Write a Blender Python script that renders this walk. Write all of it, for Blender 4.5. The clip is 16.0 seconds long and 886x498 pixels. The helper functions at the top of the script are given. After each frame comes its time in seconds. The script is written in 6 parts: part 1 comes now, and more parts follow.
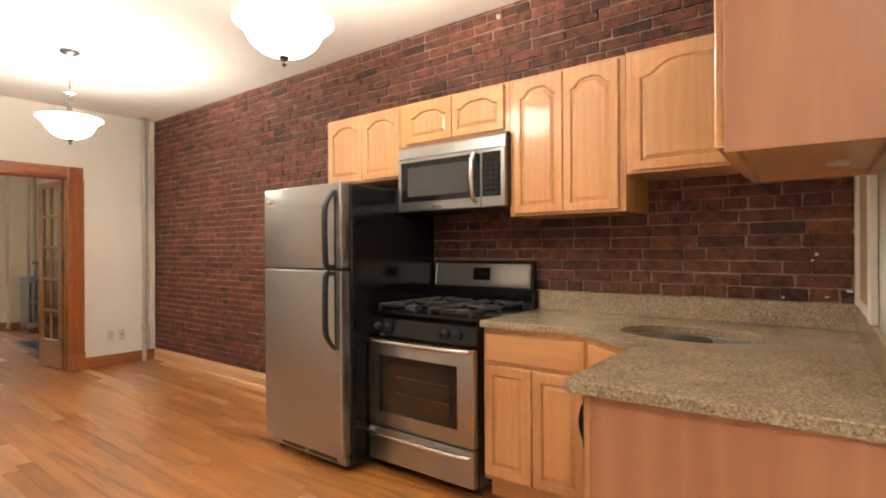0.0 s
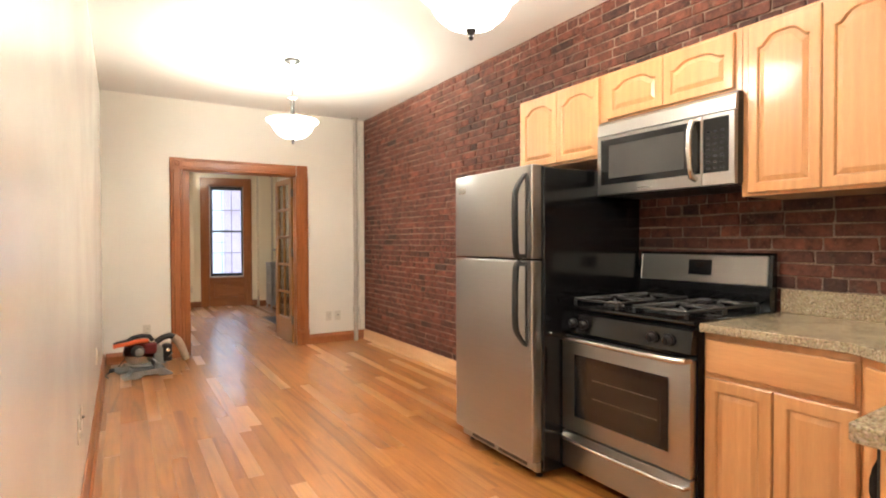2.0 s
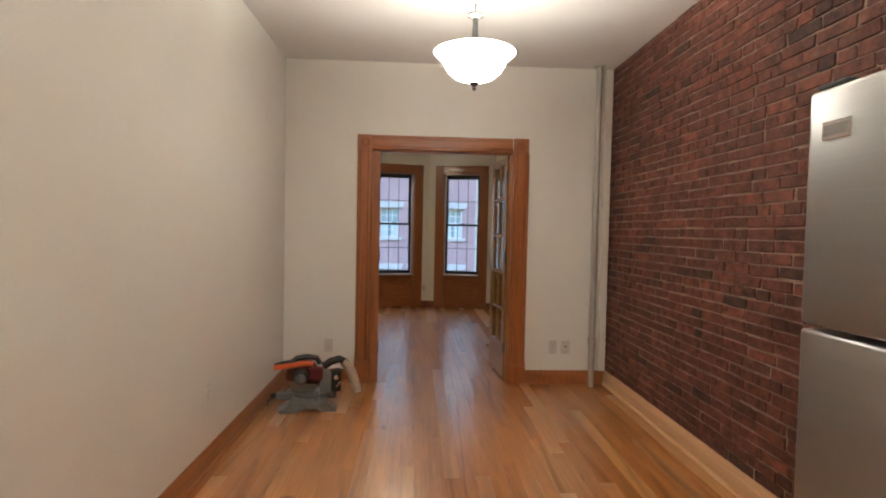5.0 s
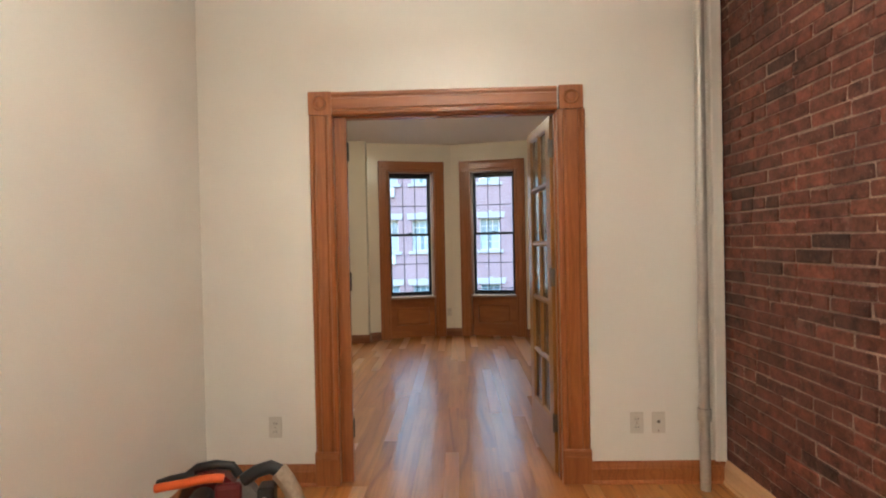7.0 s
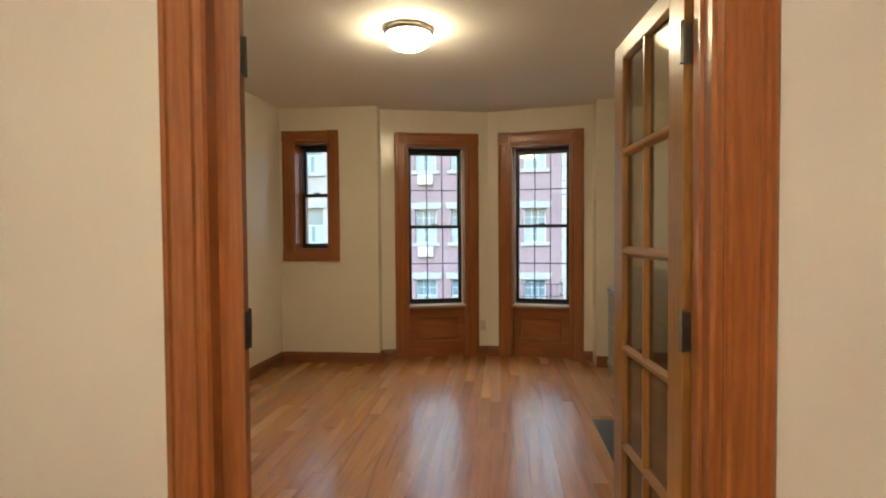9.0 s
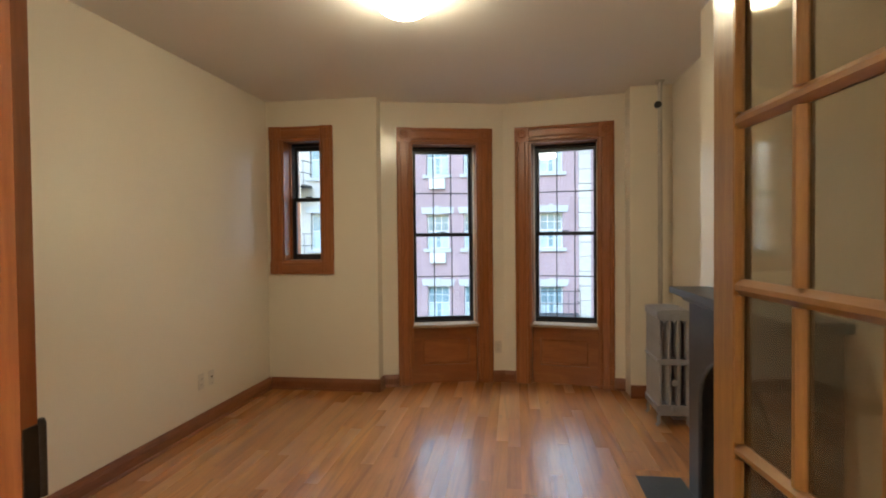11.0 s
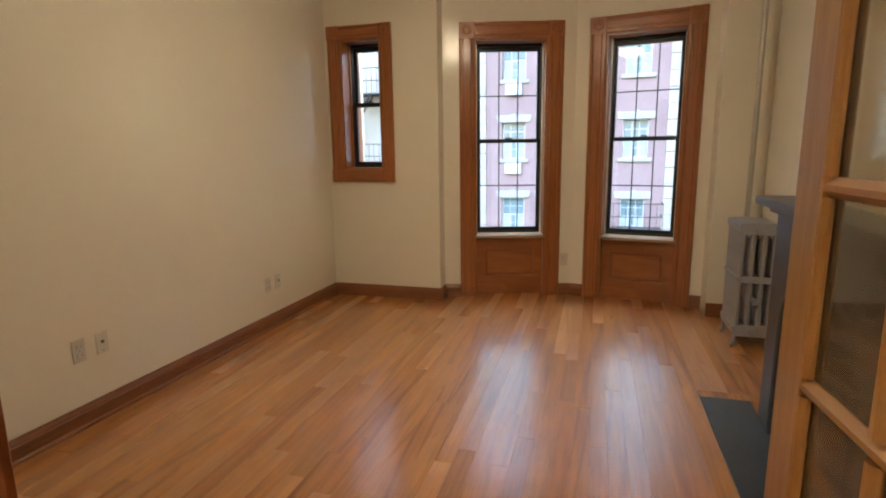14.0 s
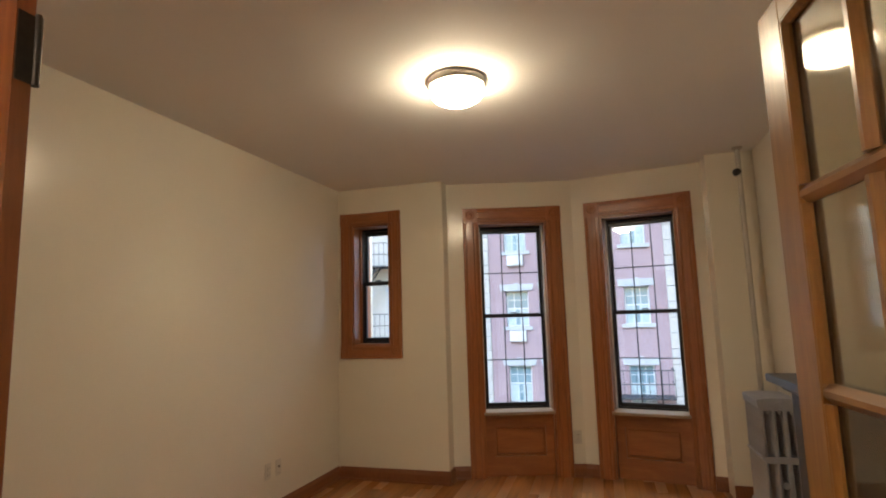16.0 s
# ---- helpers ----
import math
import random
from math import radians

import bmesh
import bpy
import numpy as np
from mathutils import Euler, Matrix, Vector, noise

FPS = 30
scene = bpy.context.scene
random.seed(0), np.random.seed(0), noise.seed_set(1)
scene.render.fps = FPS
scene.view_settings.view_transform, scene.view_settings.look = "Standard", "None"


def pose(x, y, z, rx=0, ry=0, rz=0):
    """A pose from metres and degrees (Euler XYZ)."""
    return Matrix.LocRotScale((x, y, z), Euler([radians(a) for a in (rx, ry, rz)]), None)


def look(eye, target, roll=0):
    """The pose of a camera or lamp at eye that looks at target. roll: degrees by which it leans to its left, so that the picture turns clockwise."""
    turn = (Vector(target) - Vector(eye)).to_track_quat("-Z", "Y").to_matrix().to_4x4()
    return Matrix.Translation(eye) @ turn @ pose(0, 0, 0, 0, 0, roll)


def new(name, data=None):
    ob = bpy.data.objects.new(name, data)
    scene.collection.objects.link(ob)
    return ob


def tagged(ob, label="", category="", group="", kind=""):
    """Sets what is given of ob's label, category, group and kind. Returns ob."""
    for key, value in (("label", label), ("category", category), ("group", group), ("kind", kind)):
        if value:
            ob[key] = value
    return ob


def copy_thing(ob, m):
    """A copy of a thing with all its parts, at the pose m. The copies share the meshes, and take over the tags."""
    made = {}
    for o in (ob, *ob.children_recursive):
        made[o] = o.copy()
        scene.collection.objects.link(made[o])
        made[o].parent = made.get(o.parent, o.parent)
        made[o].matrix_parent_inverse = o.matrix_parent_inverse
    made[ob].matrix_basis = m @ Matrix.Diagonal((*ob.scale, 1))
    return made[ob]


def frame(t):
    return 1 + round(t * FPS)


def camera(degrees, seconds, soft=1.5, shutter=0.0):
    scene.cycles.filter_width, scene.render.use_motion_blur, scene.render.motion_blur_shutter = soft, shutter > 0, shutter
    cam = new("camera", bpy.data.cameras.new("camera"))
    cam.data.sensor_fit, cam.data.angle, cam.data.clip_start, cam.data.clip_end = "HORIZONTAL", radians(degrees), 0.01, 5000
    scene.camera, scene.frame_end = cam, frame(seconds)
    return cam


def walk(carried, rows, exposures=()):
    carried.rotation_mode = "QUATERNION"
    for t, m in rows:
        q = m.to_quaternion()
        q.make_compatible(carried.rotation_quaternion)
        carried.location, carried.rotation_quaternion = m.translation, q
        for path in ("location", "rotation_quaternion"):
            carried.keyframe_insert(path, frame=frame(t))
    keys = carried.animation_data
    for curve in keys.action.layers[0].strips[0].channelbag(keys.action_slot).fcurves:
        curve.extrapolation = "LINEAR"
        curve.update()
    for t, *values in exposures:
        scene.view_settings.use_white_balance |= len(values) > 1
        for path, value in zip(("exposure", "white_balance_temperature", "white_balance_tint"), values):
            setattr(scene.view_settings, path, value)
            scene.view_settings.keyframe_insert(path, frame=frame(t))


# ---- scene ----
cam = camera(79.3, 16.0, soft=2.0)
PATH = [
    (0, (6.565, -2.857, 1.262), (5.329, -1.284, 1.263), -0.3),
    (0.5, (6.587, -2.869, 1.232), (5.325, -1.317, 1.211), 0.1),
    (1, (6.598, -2.842, 1.229), (5.252, -1.365, 1.171), 0.5),
    (1.5, (6.563, -2.789, 1.232), (5.044, -1.49, 1.178), 0.8),
    (2, (6.389, -2.673, 1.251), (4.676, -1.641, 1.219), -0.2),
    (2.5, (6.204, -2.567, 1.278), (4.405, -1.698, 1.2), -0.2),
    (3, (5.95, -2.392, 1.311), (4.066, -1.722, 1.271), 1.6),
    (3.5, (5.664, -2.246, 1.305), (3.71, -1.823, 1.261), 1.0),
    (4, (5.327, -2.082, 1.325), (3.352, -1.767, 1.297), 0.2),
    (4.5, (5.013, -1.823, 1.335), (3.017, -1.695, 1.327), 1.7),
    (4.7, (4.885, -1.770, 1.335), (2.888, -1.647, 1.289), 1.5),
    (6.8, (3.07, -1.437, 1.318), (1.071, -1.467, 1.277), -1.0),
    (7, (2.91, -1.429, 1.315), (0.911, -1.483, 1.293), -1.2),
    (7.5, (2.522, -1.391, 1.296), (0.528, -1.542, 1.257), -0.6),
    (8, (2.116, -1.389, 1.277), (0.122, -1.535, 1.214), -1.6),
    (8.5, (1.683, -1.365, 1.342), (-0.304, -1.581, 1.272), -1.1),
    (9, (1.302, -1.358, 1.362), (-0.685, -1.574, 1.305), -0.4),
    (9.2, (1.157, -1.362, 1.368), (-0.829, -1.569, 1.330), -0.4),
    (11.5, (0.515, -1.392, 1.406), (-1.452, -1.717, 1.359), -0.7),
    (12, (0.46, -1.309, 1.378), (-1.481, -1.787, 1.351), -1.1),
    (12.5, (0.465, -1.284, 1.401), (-1.459, -1.83, 1.363), -1.6),
    (13, (0.457, -1.29, 1.399), (-1.46, -1.856, 1.362), -1.6),
    (13.5, (0.448, -1.287, 1.375), (-1.472, -1.848, 1.285), -1.5),
    (14, (0.399, -1.291, 1.365), (-1.491, -1.834, 1.001), -0.8),
    (14.5, (0.409, -1.283, 1.374), (-1.446, -1.812, 0.845), -0.9),
    (15, (0.454, -1.273, 1.36), (-1.435, -1.808, 0.98), -0.5),
    (15.5, (0.457, -1.293, 1.407), (-1.465, -1.855, 1.419), -0.9),
    (16, (0.465, -1.289, 1.443), (-1.44, -1.841, 1.696), -1.7),
]
EXPOSURES = [(0, 1.08, 6100, 9), (1, 1.10, 6050, 8), (1.5, 1.18, 6050, 7), (2, 1.46, 5950, 6), (2.5, 1.28, 5800, 6), (3, 0.87, 5750, 6), (3.5, 0.7, 5700, 6), (4, 0.68, 5700, 6), (4.5, 0.4, 5750, 6), (4.7, 0.32, 5800, 7), (6.8, 1.0, 5850, 7),
             (7, 0.92, 5850, 6), (7.5, 0.96, 5900, 6), (8, 1.04, 6100, 3), (8.5, 0.98, 6350, 2), (9, 0.85, 6850, 4), (11.5, 0.96, 6200, 5), (13, 1.03, 6100, 3), (14.5, 1.18, 6650, 9), (15, 1.3, 6600, 7),
             (15.5, 0.96, 6450, 8), (16, 0.69, 6500, 11)]
walk(cam, [(t, look(eye, target, roll)) for t, eye, target, roll in PATH], EXPOSURES)

# ---- plan, in metres: x = 0 is the door wall, y = 0 the brick wall, z = 0 the floor ----
CEIL = 2.775          # kitchen and dining ceiling
CEIL_F = 2.70         # front room ceiling
Y_LEFT = -2.84        # dining room's plaster wall
X_END = 6.56          # where the brick ends at the kitchen
DOOR_T = 0.085        # thickness of the wall with the French doors
FX = -4.20           # front wall of the front room
FY_L, FY_R = -3.70, -0.05
FY_L2 = -3.805        # the same wall at the doorway end, a little out of square
SKEW = 3.4            # the kitchen's end wall is not quite square

# ---- world, lamps ----
world = bpy.data.worlds.new("sky")
scene.world = world
world.use_nodes = True
wn = world.node_tree
sky = wn.nodes.new("ShaderNodeTexSky")
sky.sky_type = 'NISHITA'
sky.sun_disc = False
sky.sun_elevation = radians(39)
sky.sun_rotation = radians(106)
sky.air_density, sky.dust_density, sky.ozone_density = 2.0, 1.0, 4.0
wn.links.new(sky.outputs[0], wn.nodes["Background"].inputs[0])
wn.nodes["Background"].inputs[1].default_value = 0.31

sun_data = bpy.data.lights.new("sun", 'SUN')
sun_data.energy, sun_data.angle, sun_data.color = 1.85, radians(20), (0.38, 0.59, 1.0)
sun = new("sun", sun_data)
sun.matrix_world = look((0, 0, 30), (-14, 4, 18))


def bulb(name, at, watts, size, colour):
    d = bpy.data.lights.new(name, 'POINT')
    d.energy, d.shadow_soft_size, d.color = watts, size, colour
    o = new(name, d)
    o.location = at
    return o


HALL_WARM = (1.0, 0.87, 0.69)
PENDANTS = [(1.86, -1.42), (4.57, -1.44)]
FLUSH = (-2.19, -1.955)
for px_, py_ in PENDANTS:
    bulb("pendant_bulb", (px_, py_, 2.205), 56 if px_ > 4 else 61, 0.05, HALL_WARM)


# unseen area lamps added outside, above the three street windows, standing in for sky light
for sx_, sy_, way_, wide_ in ((-4.98, -3.36, (1, 0.0), 0.40), (-5.16, -2.14, (1, 0.26), 0.75), (-5.18, -0.85, (1, -0.19), 0.75)):
    sd = bpy.data.lights.new("sky_light", 'AREA')
    sd.shape, sd.size, sd.size_y, sd.energy, sd.color = 'RECTANGLE', wide_, 0.42, 42 * wide_, (0.66, 0.82, 1.0)
    so = new("sky_light", sd)
    so.matrix_world = look((sx_, sy_, 2.72), (sx_ + 0.75 * way_[0], sy_ + 0.75 * way_[1], 1.90))


# ---- materials ----
def mat(name):
    m = bpy.data.materials.new(name)
    m.use_nodes = True
    return m, m.node_tree, m.node_tree.nodes["Principled BSDF"]


def node(nt, kind, **inputs):
    n = nt.nodes.new(kind)
    for key, value in inputs.items():
        n.inputs[key.replace("_", " ")].default_value = value
    return n


def coords(nt, scale=(1, 1, 1), rot=(0, 0, 0), where="Object"):
    tc = nt.nodes.new("ShaderNodeTexCoord")
    mp = nt.nodes.new("ShaderNodeMapping")
    mp.inputs["Scale"].default_value = scale
    mp.inputs["Rotation"].default_value = rot
    nt.links.new(tc.outputs[where], mp.inputs[0])
    return mp.outputs[0]


def ramp(nt, fac, stops):
    r = nt.nodes.new("ShaderNodeValToRGB")
    while len(r.color_ramp.elements) < len(stops):
        r.color_ramp.elements.new(0.5)
    for e, (p, c) in zip(r.color_ramp.elements, stops):
        e.position, e.color = p, (*c, 1)
    nt.links.new(fac, r.inputs[0])
    return r.outputs[0]


def mixc(nt, fac, a, b, mode='MIX'):
    n = nt.nodes.new("ShaderNodeMix")
    n.data_type, n.blend_type = 'RGBA', mode
    for sock, v in ((n.inputs[0], fac), (n.inputs[6], a), (n.inputs[7], b)):
        if isinstance(v, (int, float)):
            sock.default_value = v
        elif isinstance(v, tuple):
            sock.default_value = (*v, 1)
        else:
            nt.links.new(v, sock)
    return n.outputs[2]


def bump(nt, bsdf, height, strength=0.2, dist=0.002):
    b = nt.nodes.new("ShaderNodeBump")
    b.inputs["Strength"].default_value, b.inputs["Distance"].default_value = strength, dist
    nt.links.new(height, b.inputs["Height"])
    nt.links.new(b.outputs[0], bsdf.inputs["Normal"])


def noise_tex(nt, vec, scale, detail=4, rough=0.55):
    n = node(nt, "ShaderNodeTexNoise", Scale=scale, Detail=detail, Roughness=rough)
    nt.links.new(vec, n.inputs["Vector"])
    return n.outputs["Fac"]


def plain(name, colour, rough=0.5, metal=0.0, vary=0.06, scale=6.0, bumpy=0.0, coat=0.0, fine=60.0):
    m, nt, b = mat(name)
    v = coords(nt)
    big, small = noise_tex(nt, v, scale), noise_tex(nt, v, fine, 3)
    lo = tuple(c * (1 - vary) for c in colour)
    hi = tuple(min(1, c * (1 + vary)) for c in colour)
    c1 = ramp(nt, big, [(0.3, lo), (0.7, hi)])
    c2 = ramp(nt, small, [(0.35, (1 - vary, 1 - vary, 1 - vary)), (0.65, (1, 1, 1))])
    nt.links.new(mixc(nt, 1.0, c1, c2, 'MULTIPLY'), b.inputs["Base Color"])
    r = nt.nodes.new("ShaderNodeMapRange")
    r.inputs["To Min"].default_value, r.inputs["To Max"].default_value = max(0.02, rough - 0.06), min(1, rough + 0.06)
    nt.links.new(big, r.inputs["Value"])
    nt.links.new(r.outputs[0], b.inputs["Roughness"])
    b.inputs["Metallic"].default_value = metal
    b.inputs["Coat Weight"].default_value = coat
    b.inputs["Coat Roughness"].default_value = 0.15
    if bumpy:
        bump(nt, b, small, bumpy, 0.002)
    return m


def wood(name, dark, light, along='x', rough=0.35, coat=0.25, pieces=None, grain=1.0, spread=0.5, bumpy=0.03, fine_c=0.13, bands=4.0, cr=0.14, cloud=0.5):
    """Oak and the like: long grain, cathedral figure, pores. pieces: 'object' or 'island' shifts the tone piece by piece."""
    m, nt, b = mat(name)
    k = {'x': (0.10, 1, 1), 'y': (1, 0.10, 1), 'z': (1, 1, 0.10)}[along]
    base = coords(nt, tuple(c * grain for c in k))
    rnd = None
    if pieces == 'object':
        rnd = nt.nodes.new("ShaderNodeObjectInfo").outputs["Random"]
    elif pieces == 'island':
        rnd = nt.nodes.new("ShaderNodeNewGeometry").outputs["Random Per Island"]
    if rnd is not None:
        sh = nt.nodes.new("ShaderNodeVectorMath")
        sh.operation = 'ADD'
        mul = nt.nodes.new("ShaderNodeMath")
        mul.operation = 'MULTIPLY'
        nt.links.new(rnd, mul.inputs[0])
        mul.inputs[1].default_value = 37.0
        comb = nt.nodes.new("ShaderNodeCombineXYZ")
        for i in range(3):
            nt.links.new(mul.outputs[0], comb.inputs[i])
        nt.links.new(base, sh.inputs[0])
        nt.links.new(comb.outputs[0], sh.inputs[1])
        base = sh.outputs[0]
    figure = node(nt, "ShaderNodeTexWave", Scale=bands, Distortion=7.0, Detail=3.0)
    figure.inputs["Detail Scale"].default_value = 1.6
    figure.bands_direction = {'x': 'Y', 'y': 'X', 'z': 'X'}[along]
    nt.links.new(base, figure.inputs["Vector"])
    fine = noise_tex(nt, base, 110.0, 3, 0.7)
    large = noise_tex(nt, base, 5.0, 3)
    mid = tuple((a + c) / 2 for a, c in zip(dark, light))
    col = ramp(nt, figure.outputs["Fac"], [(0.0, mid), (0.55, light), (1.0, tuple(a * (1 - spread) + c * spread for a, c in zip(light, dark)))])
    col = mixc(nt, 1.0, col, ramp(nt, fine, [(0.35, (1 - fine_c, 1 - fine_c * 1.15, 1 - fine_c * 1.3)), (0.6, (1, 1, 1))]), 'MULTIPLY')
    col = mixc(nt, cloud, col, ramp(nt, large, [(0.3, dark), (0.7, light)]))
    if rnd is not None:
        tone = ramp(nt, rnd, [(0.0, (0.775, 0.721, 0.645)), (0.2, (0.989, 0.965, 0.894)), (0.55, (0.98, 0.99, 1.0)), (0.8, (1.13, 1.13, 1.10)), (1.0, (0.918, 0.848, 0.749))])
        col = mixc(nt, 1.0, col, tone, 'MULTIPLY')
    nt.links.new(col, b.inputs["Base Color"])
    rr = nt.nodes.new("ShaderNodeMapRange")
    rr.inputs["To Min"].default_value, rr.inputs["To Max"].default_value = rough - 0.07, rough + 0.10
    nt.links.new(large, rr.inputs["Value"])
    nt.links.new(rr.outputs[0], b.inputs["Roughness"])
    b.inputs["Coat Weight"].default_value = coat
    b.inputs["Coat Roughness"].default_value = cr
    bump(nt, b, fine, bumpy, 0.001)
    return m


def floor_mat(name, source):
    """Varnished oak strip: each board its own tone, cathedral figure, ray fleck and a few knots."""
    m, nt, b = mat(name)
    if source == 'object':
        rnd = nt.nodes.new("ShaderNodeObjectInfo").outputs["Random"]
    else:
        rnd = nt.nodes.new("ShaderNodeNewGeometry").outputs["Random Per Island"]

    def shifted(scale):
        n = nt.nodes.new("ShaderNodeVectorMath")
        n.operation = 'MULTIPLY_ADD'
        n.inputs[1].default_value = (41, 29, 13)
        nt.links.new(rnd, n.inputs[0])
        nt.links.new(coords(nt, scale), n.inputs[2])
        return n.outputs[0]
    tone = ramp(nt, rnd, [(0.0, (0.370, 0.138, 0.031)), (0.10, (0.436, 0.171, 0.039)), (0.26, (0.478, 0.197, 0.045)), (0.42, (0.440, 0.168, 0.039)), (0.56, (0.492, 0.211, 0.049)),
                          (0.68, (0.414, 0.154, 0.035)), (0.82, (0.508, 0.226, 0.053)), (0.92, (0.462, 0.182, 0.042)), (1.0, (0.382, 0.142, 0.032))])
    drift = noise_tex(nt, shifted((0.9, 5.0, 1)), 1.6, 4, 0.6)
    col = mixc(nt, 1.0, tone, ramp(nt, drift, [(0.28, (0.78, 0.72, 0.66)), (0.5, (1, 1, 1)), (0.72, (1.15, 1.17, 1.16))]), 'MULTIPLY')
    fig = node(nt, "ShaderNodeTexWave", Scale=1.0, Distortion=16.0, Detail=1.5)
    fig.inputs["Detail Scale"].default_value = 0.7
    fig.bands_direction = 'Y'
    nt.links.new(shifted((0.55, 3.0, 1)), fig.inputs["Vector"])
    some = noise_tex(nt, shifted((0.4, 0.4, 1)), 1.0, 1)
    lines = ramp(nt, fig.outputs["Fac"], [(0.0, (0.58, 0.48, 0.39)), (0.18, (0.84, 0.79, 0.74)), (0.36, (1, 1, 1)), (1.0, (1.03, 1.03, 1.03))])
    col = mixc(nt, ramp(nt, some, [(0.47, (0, 0, 0)), (0.58, (0.8, 0.8, 0.8))]), col, mixc(nt, 1.0, col, lines, 'MULTIPLY'))
    pore = noise_tex(nt, shifted((2.6, 52.0, 1)), 1.0, 4, 0.65)
    col = mixc(nt, 1.0, col, ramp(nt, pore, [(0.34, (0.80, 0.75, 0.70)), (0.52, (1, 1, 1)), (0.68, (1.06, 1.07, 1.07))]), 'MULTIPLY')
    knot = noise_tex(nt, shifted((3.2, 9.0, 1)), 1.3, 2, 0.5)
    col = mixc(nt, ramp(nt, knot, [(0.70, (0, 0, 0)), (0.78, (0.75, 0.75, 0.75))]), col, (0.17, 0.060, 0.022))
    nt.links.new(col, b.inputs["Base Color"])
    wear = noise_tex(nt, coords(nt), 1.1, 3)
    r = nt.nodes.new("ShaderNodeMapRange")
    r.inputs["To Min"].default_value, r.inputs["To Max"].default_value = 0.34, 0.48
    nt.links.new(wear, r.inputs["Value"])
    nt.links.new(r.outputs[0], b.inputs["Roughness"])
    b.inputs["Coat Weight"].default_value = 1.0
    b.inputs["Coat IOR"].default_value = 1.68
    gl = nt.nodes.new("ShaderNodeMapRange")
    gl.inputs["To Min"].default_value, gl.inputs["To Max"].default_value = 0.21, 0.30
    times = nt.nodes.new("ShaderNodeMath")
    times.operation = 'MULTIPLY'
    times.inputs[1].default_value = 17.3
    nt.links.new(rnd, times.inputs[0])
    fract = nt.nodes.new("ShaderNodeMath")
    fract.operation = 'FRACT'
    nt.links.new(times.outputs[0], fract.inputs[0])
    nt.links.new(fract.outputs[0], gl.inputs["Value"])
    nt.links.new(gl.outputs[0], b.inputs["Coat Roughness"])
    bump(nt, b, pore, 0.02, 0.0006)
    return m


def brick_mat(name, source):
    m, nt, b = mat(name)
    v = coords(nt, where="Object")
    if source == 'object':
        rnd = nt.nodes.new("ShaderNodeObjectInfo").outputs["Random"]
        mul = nt.nodes.new("ShaderNodeVectorMath")
        mul.operation = 'MULTIPLY_ADD'
        mul.inputs[1].default_value = (31, 17, 23)
        nt.links.new(rnd, mul.inputs[0])
        nt.links.new(v, mul.inputs[2])
        v = mul.outputs[0]
    else:
        rnd = nt.nodes.new("ShaderNodeNewGeometry").outputs["Random Per Island"]
    base = ramp(nt, rnd, [(0.0, (0.048, 0.023, 0.019)), (0.08, (0.085, 0.033, 0.024)), (0.20, (0.128, 0.044, 0.030)), (0.34, (0.150, 0.051, 0.033)), (0.46, (0.112, 0.041, 0.029)),
                          (0.58, (0.162, 0.054, 0.035)), (0.72, (0.136, 0.048, 0.033)), (0.86, (0.182, 0.061, 0.038)), (0.95, (0.205, 0.071, 0.044)), (1.0, (0.118, 0.044, 0.032))])
    blot = noise_tex(nt, v, 15.0, 5, 0.68)
    col = mixc(nt, 1.0, base, ramp(nt, blot, [(0.30, (0.20, 0.19, 0.20)), (0.44, (0.68, 0.66, 0.66)), (0.54, (1, 1, 1)), (0.70, (1.5, 1.42, 1.34))]), 'MULTIPLY')
    fleck = noise_tex(nt, v, 70.0, 3, 0.6)
    col = mixc(nt, ramp(nt, fleck, [(0.62, (0, 0, 0)), (0.74, (0.30, 0.30, 0.30))]), col, (0.38, 0.27, 0.20))
    smear = noise_tex(nt, v, 9.0, 4, 0.7)
    col = mixc(nt, ramp(nt, smear, [(0.60, (0, 0, 0)), (0.72, (0.35, 0.35, 0.35))]), col, (0.33, 0.23, 0.17))
    nt.links.new(col, b.inputs["Base Color"])
    b.inputs["Roughness"].default_value = 0.62
    b.inputs["Specular IOR Level"].default_value = 0.35
    bump(nt, b, fleck, 0.5, 0.004)
    return m


def granite():
    m, nt, b = mat("granite")
    v = coords(nt)
    vo = node(nt, "ShaderNodeTexVoronoi", Scale=230.0)
    nt.links.new(v, vo.inputs["Vector"])
    speck = noise_tex(nt, v, 135.0, 6, 0.76)
    cloud = noise_tex(nt, v, 7.0, 4)
    col = ramp(nt, speck, [(0.34, (0.060, 0.044, 0.028)), (0.43, (0.32, 0.250, 0.165)), (0.55, (0.50, 0.420, 0.30)), (0.68, (0.77, 0.69, 0.56))])
    col = mixc(nt, 0.14, col, vo.outputs["Color"], 'SOFT_LIGHT')
    col = mixc(nt, 1.0, col, ramp(nt, cloud, [(0.3, (0.76, 0.74, 0.69)), (0.7, (1, 0.98, 0.93))]), 'MULTIPLY')
    nt.links.new(col, b.inputs["Base Color"])
    b.inputs["Roughness"].default_value = 0.16
    return m


